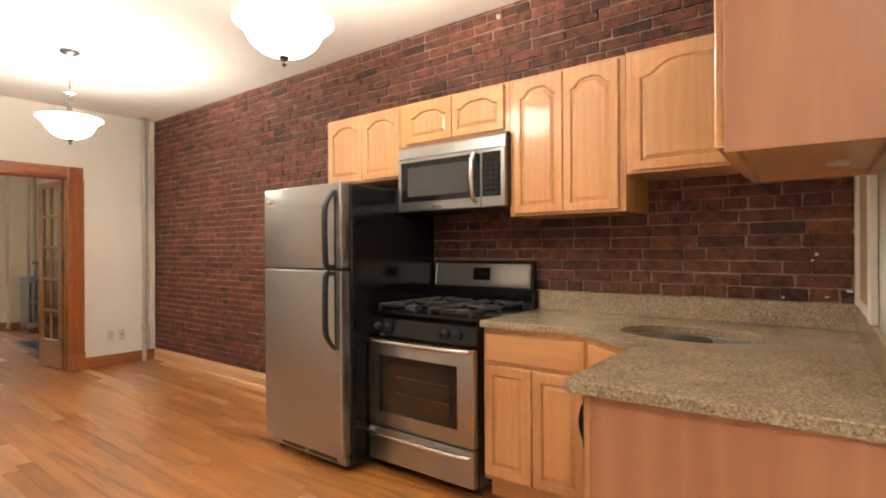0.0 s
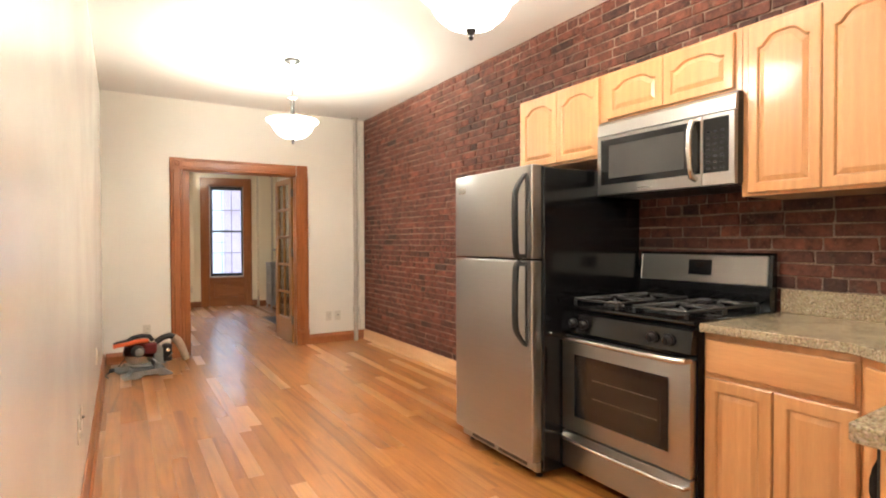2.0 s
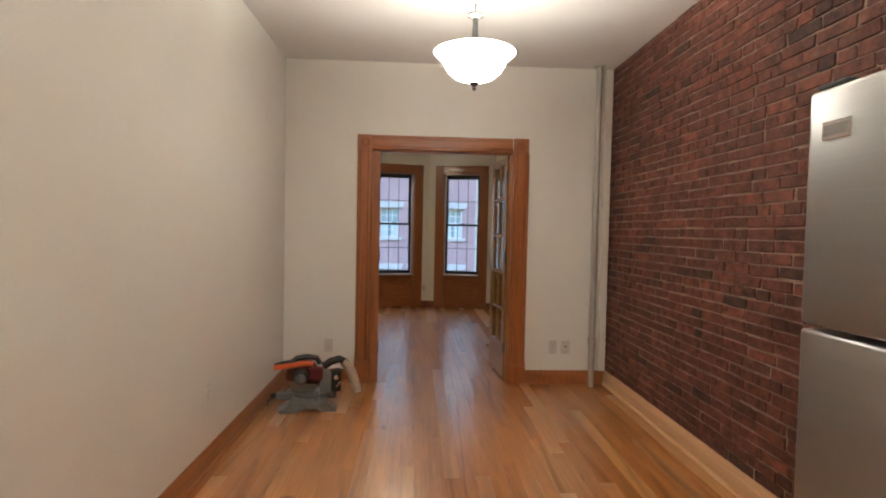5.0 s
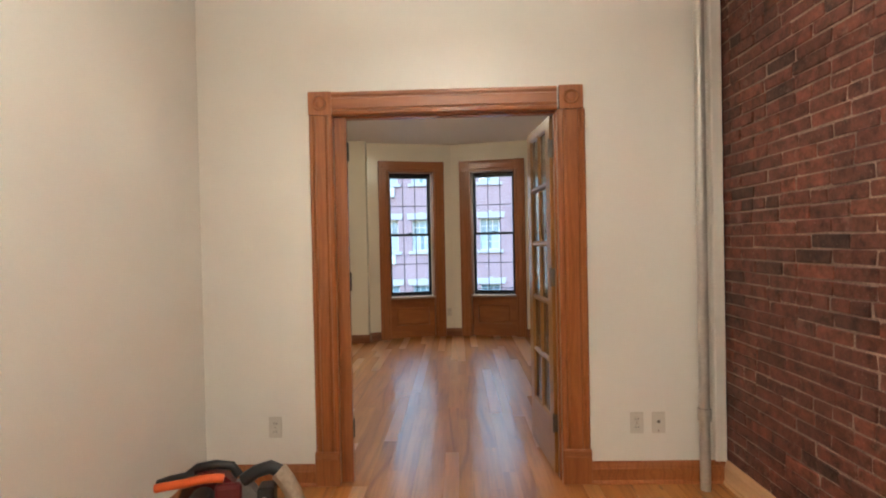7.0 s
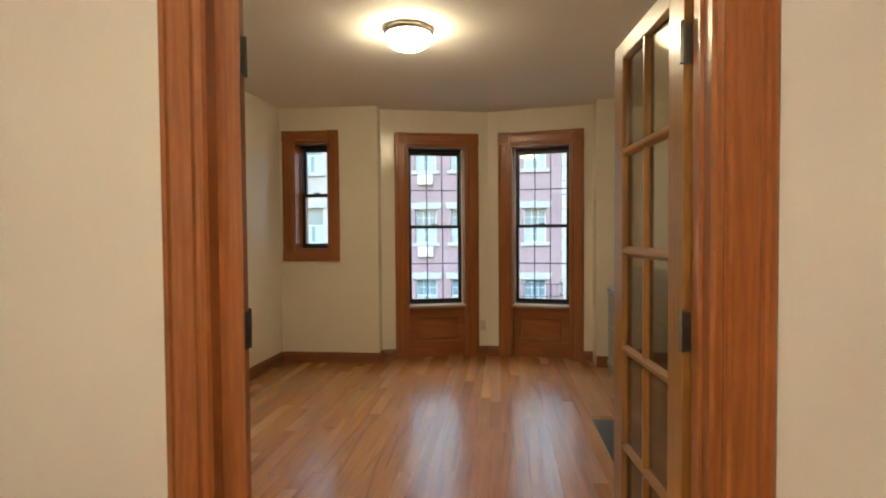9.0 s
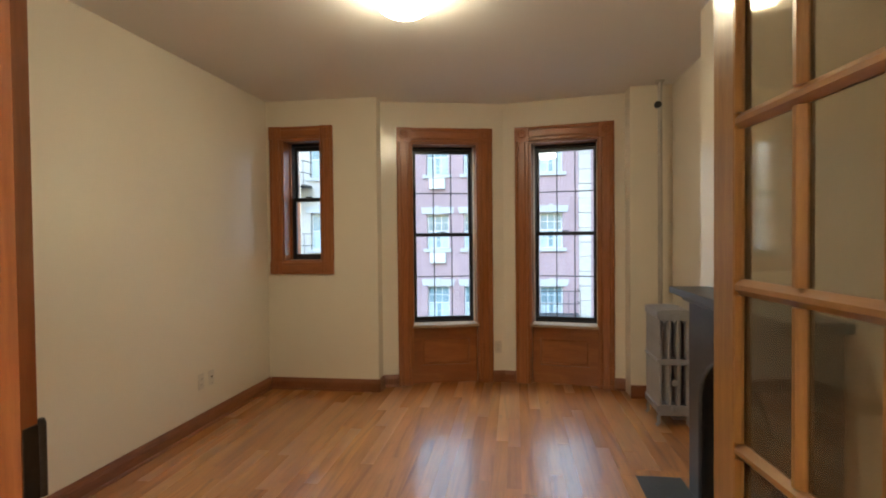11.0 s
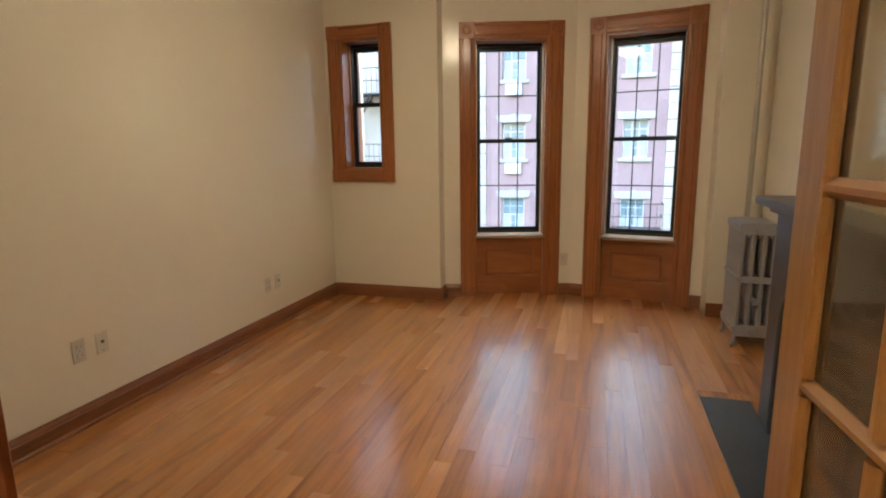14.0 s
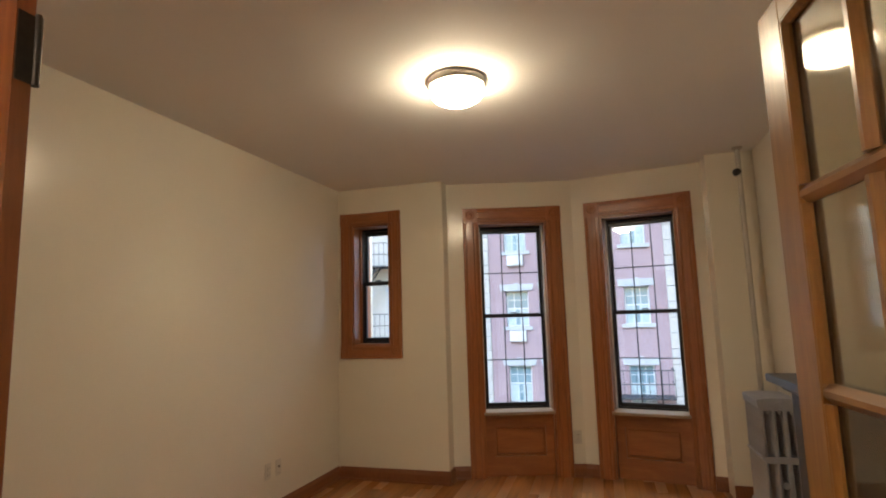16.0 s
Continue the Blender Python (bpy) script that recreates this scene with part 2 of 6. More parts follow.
def steel(name, along='x', tone=0.40, rough=0.32, streak=0.0):
    m, nt, b = mat(name)
    k = {'x': (2, 220, 220), 'z': (220, 220, 2)}[along]
    brush = noise_tex(nt, coords(nt, k), 1.0, 3, 0.6)
    smear = noise_tex(nt, coords(nt), 3.0, 4)
    c = ramp(nt, brush, [(0.3, (tone * 0.97, tone * 0.94, tone * 0.90)), (0.7, (tone * 1.02, tone * 0.99, tone * 0.95))])
    nt.links.new(c, b.inputs["Base Color"])
    b.inputs["Metallic"].default_value = 1.0
    r = nt.nodes.new("ShaderNodeMapRange")
    r.inputs["To Min"].default_value, r.inputs["To Max"].default_value = rough - 0.02, rough + 0.05
    nt.links.new(smear, r.inputs["Value"])
    nt.links.new(r.outputs[0], b.inputs["Roughness"])
    if streak:
        tg = nt.nodes.new("ShaderNodeTangent")
        tg.direction_type, tg.axis = 'RADIAL', 'X'
        nt.links.new(tg.outputs[0], b.inputs["Tangent"])
        b.inputs["Anisotropic"].default_value = streak
    bump(nt, b, brush, 0.018, 0.0004)
    return m


def glass(name, rough=0.0, tint=(1, 1, 1)):
    m, nt, b = mat(name)
    b.inputs["Base Color"].default_value = (*tint, 1)
    b.inputs["Transmission Weight"].default_value = 1.0
    b.inputs["Roughness"].default_value = rough
    b.inputs["IOR"].default_value = 1.45
    return m


def glow(name, colour, strength, base=(0.9, 0.88, 0.84)):
    m, nt, b = mat(name)
    b.inputs["Base Color"].default_value = (*base, 1)
    b.inputs["Roughness"].default_value = 0.35
    b.inputs["Emission Color"].default_value = (*colour, 1)
    b.inputs["Emission Strength"].default_value = strength
    return m


PAINT = plain("wall_paint", (0.805, 0.775, 0.705), 0.19, vary=0.02, scale=1.5, bumpy=0.06, fine=180)
PAINT_F = plain("front_wall_paint", (0.81, 0.757, 0.640), 0.20, vary=0.02, scale=1.5, bumpy=0.06, fine=180)
CEILING = plain("ceiling_paint", (0.80, 0.785, 0.76), 0.75, vary=0.015, scale=1.2, bumpy=0.05, fine=150)
WHITE_TRIM = plain("white_trim_paint", (0.78, 0.74, 0.66), 0.4, vary=0.03, scale=5)
MORTAR = plain("mortar", (0.35, 0.25, 0.19), 0.9, vary=0.5, scale=4, bumpy=0.6, fine=120)
BRICK_O, BRICK_I = brick_mat("brick_pieces", 'object'), brick_mat("brick_field", 'island')
FLOOR_O = floor_mat("oak_floor_boards", 'object')
FLOOR_I = floor_mat("oak_floor_field", 'island')
FLOOR_GAP = plain("floor_gap", (0.26, 0.12, 0.05), 0.7, vary=0.1)
TRIM_D, TRIM_L = (0.205, 0.059, 0.017), (0.42, 0.150, 0.044)
TRIM_Z = wood("stained_oak_upright", TRIM_D, TRIM_L, 'z', 0.30, 0.4, spread=0.30, fine_c=0.20, bands=6.5, cloud=0.30)
TRIM_X = wood("stained_oak_along_x", TRIM_D, TRIM_L, 'x', 0.30, 0.4, spread=0.30, fine_c=0.20, bands=6.5, cloud=0.30)
TRIM_Y = wood("stained_oak_along_y", TRIM_D, TRIM_L, 'y', 0.30, 0.4, spread=0.30, fine_c=0.20, bands=6.5, cloud=0.30)
SKIRT_X = wood("brown_stained_oak_along_x", (0.135, 0.042, 0.015), (0.29, 0.105, 0.036), 'x', 0.42, 0.2, fine_c=0.25, bands=8.0, cloud=0.3, cr=0.35)
SKIRT_Y = wood("brown_stained_oak_along_y", (0.135, 0.042, 0.015), (0.29, 0.105, 0.036), 'y', 0.42, 0.2, fine_c=0.25, bands=8.0, cloud=0.3, cr=0.35)
BASE_PINE = wood("pale_pine_base", (0.50, 0.27, 0.12), (0.72, 0.46, 0.25), 'x', 0.4, 0.2)
PINE_Z = wood("varnished_pine_upright", (0.225, 0.096, 0.021), (0.385, 0.187, 0.050), 'z', 0.30, 0.4, fine_c=0.26, bands=6.0, cloud=0.35)
PINE_Y = wood("varnished_pine_across", (0.225, 0.096, 0.021), (0.385, 0.187, 0.050), 'x', 0.30, 0.4)
CAB_Z = wood("honey_oak_upright", (0.55, 0.258, 0.094), (0.74, 0.398, 0.170), 'z', 0.32, 0.6, spread=0.45, cr=0.10, fine_c=0.13, bands=3.2)
CAB_X = wood("honey_oak_across", (0.55, 0.258, 0.094), (0.74, 0.398, 0.170), 'x', 0.32, 0.6, spread=0.45, cr=0.10, fine_c=0.13, bands=3.2)
VENEER = wood("end_panel_veneer", (0.40, 0.165, 0.092), (0.62, 0.315, 0.192), 'z', 0.36, 0.25, spread=0.55, fine_c=0.06, bands=1.7, cloud=0.45)
GRANITE = granite()
STEEL_X, STEEL_Z = steel("brushed_steel_across", 'x'), steel("brushed_steel_upright", 'z')
FRIDGE_STEEL = steel("fridge_door_steel", 'x', 0.39, 0.30, 0.65)
SINK_STEEL = steel("sink_steel", 'x', 0.36, 0.26)
STEEL_BRIGHT = steel("bright_steel", 'x', 0.66, 0.18)
BLACK = plain("black_enamel", (0.008, 0.008, 0.009), 0.13, vary=0.02)
BLACK_MATT = plain("black_plastic", (0.014, 0.014, 0.015), 0.42, vary=0.1)
IRON = plain("cast_iron", (0.035, 0.033, 0.032), 0.40, vary=0.25, bumpy=0.3, fine=200)
SASH_BLACK = plain("black_sash_paint", (0.010, 0.010, 0.012), 0.35, vary=0.15)
DARK_GLASS = plain("oven_glass", (0.022, 0.014, 0.010), 0.13, vary=0.05)
MESH_GLASS = plain("mesh_oven_glass", (0.055, 0.052, 0.050), 0.22, vary=0.08, fine=400)
CLEAR = glass("window_glass")
# brown tint dims the view through the panes; the diffuse remainder gives the dust
HAZY = glass("dusty_tinted_glass", 0.05, (0.50, 0.455, 0.35))
HAZY.node_tree.nodes["Principled BSDF"].inputs["Transmission Weight"].default_value = 0.92
PLASTIC = plain("ivory_plastic", (0.62, 0.58, 0.50), 0.35, vary=0.03)
SLOT = plain("slot_dark", (0.05, 0.045, 0.04), 0.6)
CHROME = plain("chrome", (0.75, 0.74, 0.72), 0.14, metal=1.0, vary=0.05)
HINGE = plain("tarnished_hinge", (0.21, 0.185, 0.155), 0.35, metal=0.9, vary=0.15)
# darker version of the hinge metal, for the south jamb only
HINGE_DARK = plain("dark_hinge", (0.07, 0.06, 0.05), 0.4, metal=0.8, vary=0.15)
SILL = plain("worn_pale_sill", (0.38, 0.25, 0.15), 0.45, vary=0.1)
BRONZE = plain("brushed_nickel_dark", (0.045, 0.043, 0.042), 0.38, metal=0.6, vary=0.1)
NICKEL = plain("brushed_nickel", (0.40, 0.37, 0.33), 0.34, metal=0.8, vary=0.08)
PIPE = plain("silver_painted_pipe", (0.52, 0.49, 0.44), 0.35, metal=0.4, vary=0.10, scale=4)
RAD = plain("silver_radiator_paint", (0.37, 0.38, 0.42), 0.36, metal=0.35, vary=0.08, scale=8, bumpy=0.2)
SLATE = plain("painted_slate", (0.055, 0.062, 0.075), 0.38, vary=0.2, scale=5, bumpy=0.1)
FIREBOX_BLACK = plain("firebox_black", (0.006, 0.006, 0.006), 0.9)
BOWL_HALL = glow("lit_opal_bowl", (1.0, 0.89, 0.73), 12.0)
BOWL_ENTRY = glow("lit_entry_dome", (1.0, 0.88, 0.70), 66.0)
BOWL_FRONT = glow("lit_frosted_dome", (1.0, 0.83, 0.57), 46.0)

# ---- mesh helpers ----
def part(name, bm, material, parent=None, label="", smooth=False):
    me = bpy.data.meshes.new(name)
    bmesh.ops.recalc_face_normals(bm, faces=bm.faces)
    bm.to_mesh(me)
    bm.free()
    for f in me.polygons:
        f.use_smooth = smooth
    if smooth:
        me.set_sharp_from_angle(angle=radians(40))
    me.materials.append(material)
    ob = new(name, me)
    if parent is not None:
        ob.parent = parent
    if label:
        ob["label"] = label
    return ob


def thing(name, label, category, m=None, group="", kind=""):
    ob = new(name)
    ob.empty_display_size = 0.1
    if m is not None:
        ob.matrix_world = m
    return tagged(ob, label, category, group, kind)


def box(x0, x1, y0, y1, z0, z1, bevel=0.0, bm=None, seg=1):
    bm = bm or bmesh.new()
    g = bmesh.ops.create_cube(bm, size=1.0)
    s = Matrix.LocRotScale(((x0 + x1) / 2, (y0 + y1) / 2, (z0 + z1) / 2), None, (abs(x1 - x0), abs(y1 - y0), abs(z1 - z0)))
    bmesh.ops.transform(bm, matrix=s, verts=g["verts"])
    if bevel:
        es = {e for v in g["verts"] for e in v.link_edges}
        bmesh.ops.bevel(bm, geom=list(es), offset=bevel, segments=seg, affect='EDGES', profile=0.5)
    return bm


def prism(points, axis, a, b, bm=None):
    """A polygon in the other two axes' plane, pushed from a to b along axis."""
    bm = bm or bmesh.new()
    def at(p, h):
        return {'x': (h, *p), 'y': (p[0], h, p[1]), 'z': (*p, h)}[axis]
    lo = [bm.verts.new(at(p, a)) for p in points]
    hi = [bm.verts.new(at(p, b)) for p in points]
    n = len(points)
    bm.faces.new(lo)
    bm.faces.new(hi)
    for i in range(n):
        bm.faces.new((lo[i], lo[(i + 1) % n], hi[(i + 1) % n], hi[i]))
    return bm


def lathe(profile, seg=24, bm=None, m=None):
    """Turns rows of (radius, z) round the z axis."""
    bm = bm or bmesh.new()
    rings = []
    for r, z in profile:
        if r < 1e-5:
            v = [bm.verts.new((0, 0, z))]
        else:
            v = [bm.verts.new((r * math.cos(2 * math.pi * i / seg), r * math.sin(2 * math.pi * i / seg), z)) for i in range(seg)]
        rings.append(v)
    made = [v for r in rings for v in r]
    for a, b in zip(rings, rings[1:]):
        for i in range(seg):
            j = (i + 1) % seg
            f = [a[i % len(a)], a[j % len(a)], b[j % len(b)], b[i % len(b)]]
            f = list(dict.fromkeys(f))
            if len(f) > 2:
                bm.faces.new(f)
    if m is not None:
        bmesh.ops.transform(bm, matrix=m, verts=made)
    return bm


def tube(points, r, seg=10, bm=None, flat=1.0):
    """A round bar along points."""
    bm = bm or bmesh.new()
    pts = [Vector(p) for p in points]
    rings = []
    side = None
    for i, p in enumerate(pts):
        d = (pts[min(i + 1, len(pts) - 1)] - pts[max(i - 1, 0)]).normalized()
        if side is None:
            side = d.cross(Vector((0, 0, 1)))
            if side.length < 0.3:
                side = d.cross(Vector((1, 0, 0)))
        side = (side - d * side.dot(d)).normalized()
        top = side.cross(d).normalized()
        rings.append([bm.verts.new(p + r * (math.cos(a) * side + flat * math.sin(a) * top)) for a in [2 * math.pi * k / seg for k in range(seg)]])
    for a, b in zip(rings, rings[1:]):
        for k in range(seg):
            bm.faces.new((a[k], a[(k + 1) % seg], b[(k + 1) % seg], b[k]))
    bm.faces.new(rings[0])
    bm.faces.new(rings[-1])
    return bm


def structure(name, bm, material, label, category, smooth=False):
    return tagged(part(name, bm, material, None, "", smooth), label, category, kind="structure")

# ---- the large structure ----
bm = box(-4.95, 0, -3.93, 0.2, -0.12, -0.014)
box(0, 5.95, Y_LEFT - 0.15, 0.2, -0.12, -0.014, bm=bm)
box(5.95, 8.4, -4.7, 0.2, -0.12, -0.014, bm=bm)
structure("floor", bm, FLOOR_GAP, "dark subfloor showing in the joints between oak boards", "floor")
structure("ceiling", box(-0.07, 8.4, -4.7, 0.25, CEIL, CEIL + 0.12), CEILING, "smooth white painted plaster ceiling over kitchen", "ceiling")
structure("ceiling_front", box(-5.0, -0.07, -3.9, 0.2, CEIL_F, CEIL_F + 0.12), CEILING, "smooth painted plaster ceiling of the front room", "ceiling")
# door wall with its wide opening
OPEN_L, OPEN_R, OPEN_H = -2.095, -0.88, 2.02
LIN = 0.018
bm = box(-DOOR_T, 0, -3.9, OPEN_L - LIN, 0, 2.9)
box(-DOOR_T, 0, OPEN_R + LIN, 0.2, 0, 2.9, bm=bm)
box(-DOOR_T, 0, OPEN_L - LIN, OPEN_R + LIN, OPEN_H + LIN, 2.9, bm=bm)
structure("wall_west", bm, PAINT, "cream painted plaster wall around the wide doorway", "wall")
structure("wall_south", box(0, 5.95, Y_LEFT - 0.15, Y_LEFT, 0, 2.9), PAINT, "cream satin painted plaster wall", "wall")
structure("wall_north", box(0, X_END, 0.0008, 0.20, 0, 2.9), MORTAR, "exposed old red brick wall with pale mortar", "wall")
# the entrance side behind the start of the walk
structure("wall_entry_west", box(5.95, 6.08, -4.6, Y_LEFT - 0.15, 0, 2.9), PAINT, "cream painted plaster wall of the entry", "wall")
structure("wall_entry_south", box(5.95, 8.35, -4.7, -4.6, 0, 2.9), PAINT, "cream painted plaster wall of the entry", "wall")
structure("wall_east", box(8.25, 8.4, -4.6, 0.2, 0, 2.9), PAINT, "cream painted plaster wall behind the kitchen", "wall")
structure("wall_north_plaster", box(6.70, 8.25, 0.012, 0.20, 0, 2.9), PAINT, "cream painted plaster wall past the brick", "wall")
# front room
structure("wall_front_south", prism([(-5.0, FY_L), (FX, FY_L), (-DOOR_T, FY_L2), (-DOOR_T, FY_L2 - 0.15), (-5.0, FY_L2 - 0.15)], 'z', 0, 2.85), PAINT_F, "cream satin painted plaster wall of the front room", "wall")
structure("wall_front_north", box(-5.0, -DOOR_T, FY_R, FY_R + 0.2, 0, 2.85), PAINT_F, "cream painted plaster wall of the front room", "wall")


def wall_local(a, b):
    """A frame at a, with x along the wall towards b, and y out of the room."""
    a, b = Vector((*a, 0)), Vector((*b, 0))
    d = (b - a).normalized()
    out = Vector((0, 0, 1)).cross(d)
    m = Matrix((d, out, (0, 0, 1))).transposed().to_4x4()
    m.translation = a
    return m, (b - a).length


def holed_wall(name, a, b, hole, thick=0.42, top=2.85):
    m, n = wall_local(a, b)
    bm = bmesh.new()
    if hole:
        u0, u1, z0, z1 = hole
        box(0, u0, 0, thick, 0, top, bm=bm)
        box(u1, n, 0, thick, 0, top, bm=bm)
        box(u0, u1, 0, thick, z1, top, bm=bm)
        if z0 > 0:
            box(u0, u1, 0, thick, 0, z0, bm=bm)
    else:
        box(0, n, 0, thick, 0, top, bm=bm)
    ob = structure(name, bm, PAINT_F, "cream painted plaster front wall", "wall")
    ob.matrix_world = m
    return m, n


# walls of the bowed front, from the south to the north
S0, S1 = (FX, FY_L), (FX, -2.64)
B0, B1, B2 = (-4.36, -2.64), (-4.66, -1.50), (-4.445, -0.40)
MS, NS = holed_wall("wall_front_1", S0, S1, (0.15, 0.53, 1.20, 2.34), 0.40)
MA, NA = holed_wall("wall_front_2", B0, B1, (0.285, 0.93, 0, 2.318), 0.40)
MB, NB = holed_wall("wall_front_3", B1, B2, (0.256, 0.892, 0, 2.318), 0.40)
holed_wall("wall_front_4", (-4.23, -0.40), (-4.23, FY_R), None, 0.40)
# chimney breast
structure("wall_chimney_breast", box(-2.70, -1.10, -0.32, FY_R + 0.05, 0, 2.8), PAINT_F, "cream painted chimney breast over the fireplace", "wall")


def rosette(parent, x, z, s, y):
    """A square corner block with a turned bull's eye."""
    bl = part("corner_block", box(x - s / 2, x + s / 2, y, 0.0, z - s / 2, z + s / 2, 0.003), TRIM_Z, parent)
    r = s * 0.34
    bm = lathe([(0, 0.008), (r * 0.35, 0.007), (r * 0.5, 0.001), (r * 0.62, 0.001), (r * 0.8, 0.008), (r, 0.001), (r, 0)], 20)
    bmesh.ops.transform(bm, matrix=pose(x, y, z, 90, 0, 0), verts=bm.verts)
    part("bulls_eye", bm, TRIM_Z, bl, smooth=True)


def fluted(x0, x1, z0, z1, y, across=False):
    """A casing board with a beaded, stepped face; y is its front (towards the room, negative)."""
    w = (x1 - x0) if not across else (z1 - z0)
    prof = [(0, 0), (0, y * 0.6), (0.06, y * 0.95), (0.16, y), (0.20, y * 0.72), (0.26, y * 0.72), (0.30, y), (0.70, y), (0.74, y * 0.72), (0.80, y * 0.72),
            (0.84, y), (0.94, y * 0.95), (1, y * 0.6), (1, 0)]
    if across:
        return prism([(v, z0 + u * w) for u, v in prof], 'x', x0, x1)
    return prism([(x0 + u * w, v) for u, v in prof], 'z', z0, z1)


def sash_window(m, name, label, u0, u1, z0, z1, meet, casing, proud, bars, panel):
    """A double-hung black sash in a deep oak-lined opening with oak casing. u along the wall, y out of the room."""
    w = thing(name, label, "window", m, kind="structure")
    co = u0 - casing
    c1 = u1 + casing
    zb = 0.0 if panel else z0 - casing
    top = z1 + casing
    for a, b in ((co, u0), (u1, c1)):
        part("casing", fluted(a, b, (0.0 if panel else z0), z1, -proud), TRIM_Z, w)
    part("head_casing", fluted(u0, u1, z1, top, -proud, True), TRIM_X, w)
    for x in (co + casing / 2, c1 - casing / 2):
        rosette(w, x, z1 + casing / 2, casing, -proud - 0.006)
    if not panel:
        part("bottom_casing", fluted(u0, u1, zb, z0, -proud, True), TRIM_X, w)
        for x in (co + casing / 2, c1 - casing / 2):
            rosette(w, x, z0 - casing / 2, casing, -proud - 0.006)
    d0, d1 = 0.17, 0.27
    rv = 0.014
    for a, b in ((u0, u0 + rv), (u1 - rv, u1)):
        part("jamb_lining", box(a, b, 0.001, 0.385, z0, z1), TRIM_Z, w)
    part("head_lining", box(u0 + rv, u1 - rv, 0.001, 0.385, z1 - rv, z1), TRIM_X, w)
    part("sill", box(u0 + 0.002, u1 - 0.002, -0.03 if panel else 0.001, 0.385, z0 - 0.012, z0 + 0.014, 0.003), SILL if panel else TRIM_X, w)
    # stops: narrow pale strips either side of the sash
    for a, b in ((u0 + rv, u0 + rv + 0.012), (u1 - rv - 0.012, u1 - rv)):
        part("stop_bead", box(a, b, d0 - 0.03, d0 - 0.004, z0 + 0.014, z1 - rv), WHITE_TRIM if panel else TRIM_Z, w)
    a, b, lo, hi = u0 + rv, u1 - rv, z0 + 0.014, z1 - rv
    fr = 0.034
    bm = box(a, a + 0.020, d0, d1, lo, hi)
    box(b - 0.020, b, d0, d1, lo, hi, bm=bm)
    box(a + 0.02, b - 0.02, d0, d1, hi - 0.022, hi, bm=bm)
    box(a + 0.02, b - 0.02, d0, d1, lo, lo + 0.016, bm=bm)
    part("sash_frame", bm, SASH_BLACK, w)
    a, b, lo, hi = a + 0.02, b - 0.02, lo + 0.016, hi - 0.022
    for nm, zz0, zz1, yy in (("upper_sash", meet - 0.018, hi, d0 + 0.055), ("lower_sash", lo, meet + 0.018, d0 + 0.012)):
        bm = box(a, a + fr * 0.7, yy, yy + 0.035, zz0, zz1)
        box(b - fr * 0.7, b, yy, yy + 0.035, zz0, zz1, bm=bm)
        box(a + fr * 0.7, b - fr * 0.7, yy, yy + 0.035, zz0, zz0 + 0.036, bm=bm)
        box(a + fr * 0.7, b - fr * 0.7, yy, yy + 0.035, zz1 - 0.036, zz1, bm=bm)
        s = part(nm, bm, SASH_BLACK, w, "black painted sash")
        gx0, gx1, gz0, gz1 = a + fr * 0.7, b - fr * 0.7, zz0 + 0.036, zz1 - 0.036
        p = part("pane", box(gx0, gx1, yy + 0.016, yy + 0.020, gz0, gz1), CLEAR, s, "clear window glass")
        p.visible_shadow = False
        if bars:
            for i in (1, 2):
                x = gx0 + (gx1 - gx0) * i / 3
                part("glazing_bar", box(x - 0.005, x + 0.005, yy + 0.008, yy + 0.014, gz0, gz1), SASH_BLACK, s)
            zc = (gz0 + gz1) / 2
            part("glazing_bar", box(gx0, gx1, yy + 0.007, yy + 0.0135, zc - 0.005, zc + 0.005), SASH_BLACK, s)
    bm = box((a + b) / 2 - 0.03, (a + b) / 2 + 0.03, d0 + 0.0, d0 + 0.03, meet + 0.02, meet + 0.032, 0.003)
    part("sash_lock", bm, SASH_BLACK, w)
    if panel:
        pb = part("apron_panel", box(u0, u1, 0.075, 0.10, 0, z0 - 0.012), TRIM_X, w)
        f = 0.09
        bm = box(u0, u0 + f, 0.055, 0.075, 0.0, z0 - 0.012)
        box(u1 - f, u1, 0.055, 0.075, 0.0, z0 - 0.012, bm=bm)
        box(u0 + f, u1 - f, 0.055, 0.075, z0 - 0.125, z0 - 0.012, bm=bm)
        box(u0 + f, u1 - f, 0.055, 0.075, 0.0, 0.175, bm=bm)
        part("panel_frame", bm, TRIM_X, pb)
        for q0, q1 in ((0.193, z0 - 0.143),):
            part("raised_field", box(u0 + f + 0.015, u1 - f - 0.015, 0.06, 0.075, q0, q1, 0.008), TRIM_X, pb)
        for a_, b_ in ((u0 - 0.002, u0 + 0.012), (u1 - 0.012, u1 + 0.002)):
            part("panel_return", box(a_, b_, 0.001, 0.0545, 0, z0 - 0.012), TRIM_Z, pb)
    return w


sash_window(MS, "window_1", "small oak-cased black double-hung window", 0.15, 0.53, 1.20, 2.34, 1.79, 0.118, 0.024, False, False)
sash_window(MA, "window_2", "tall oak-cased black double-hung window with grid bars", 0.285, 0.93, 0.562, 2.318, 1.44, 0.138, 0.026, True, True)
sash_window(MB, "window_3", "tall oak-cased black double-hung window with grid bars", 0.256, 0.892, 0.562, 2.318, 1.44, 0.138, 0.026, True, True)


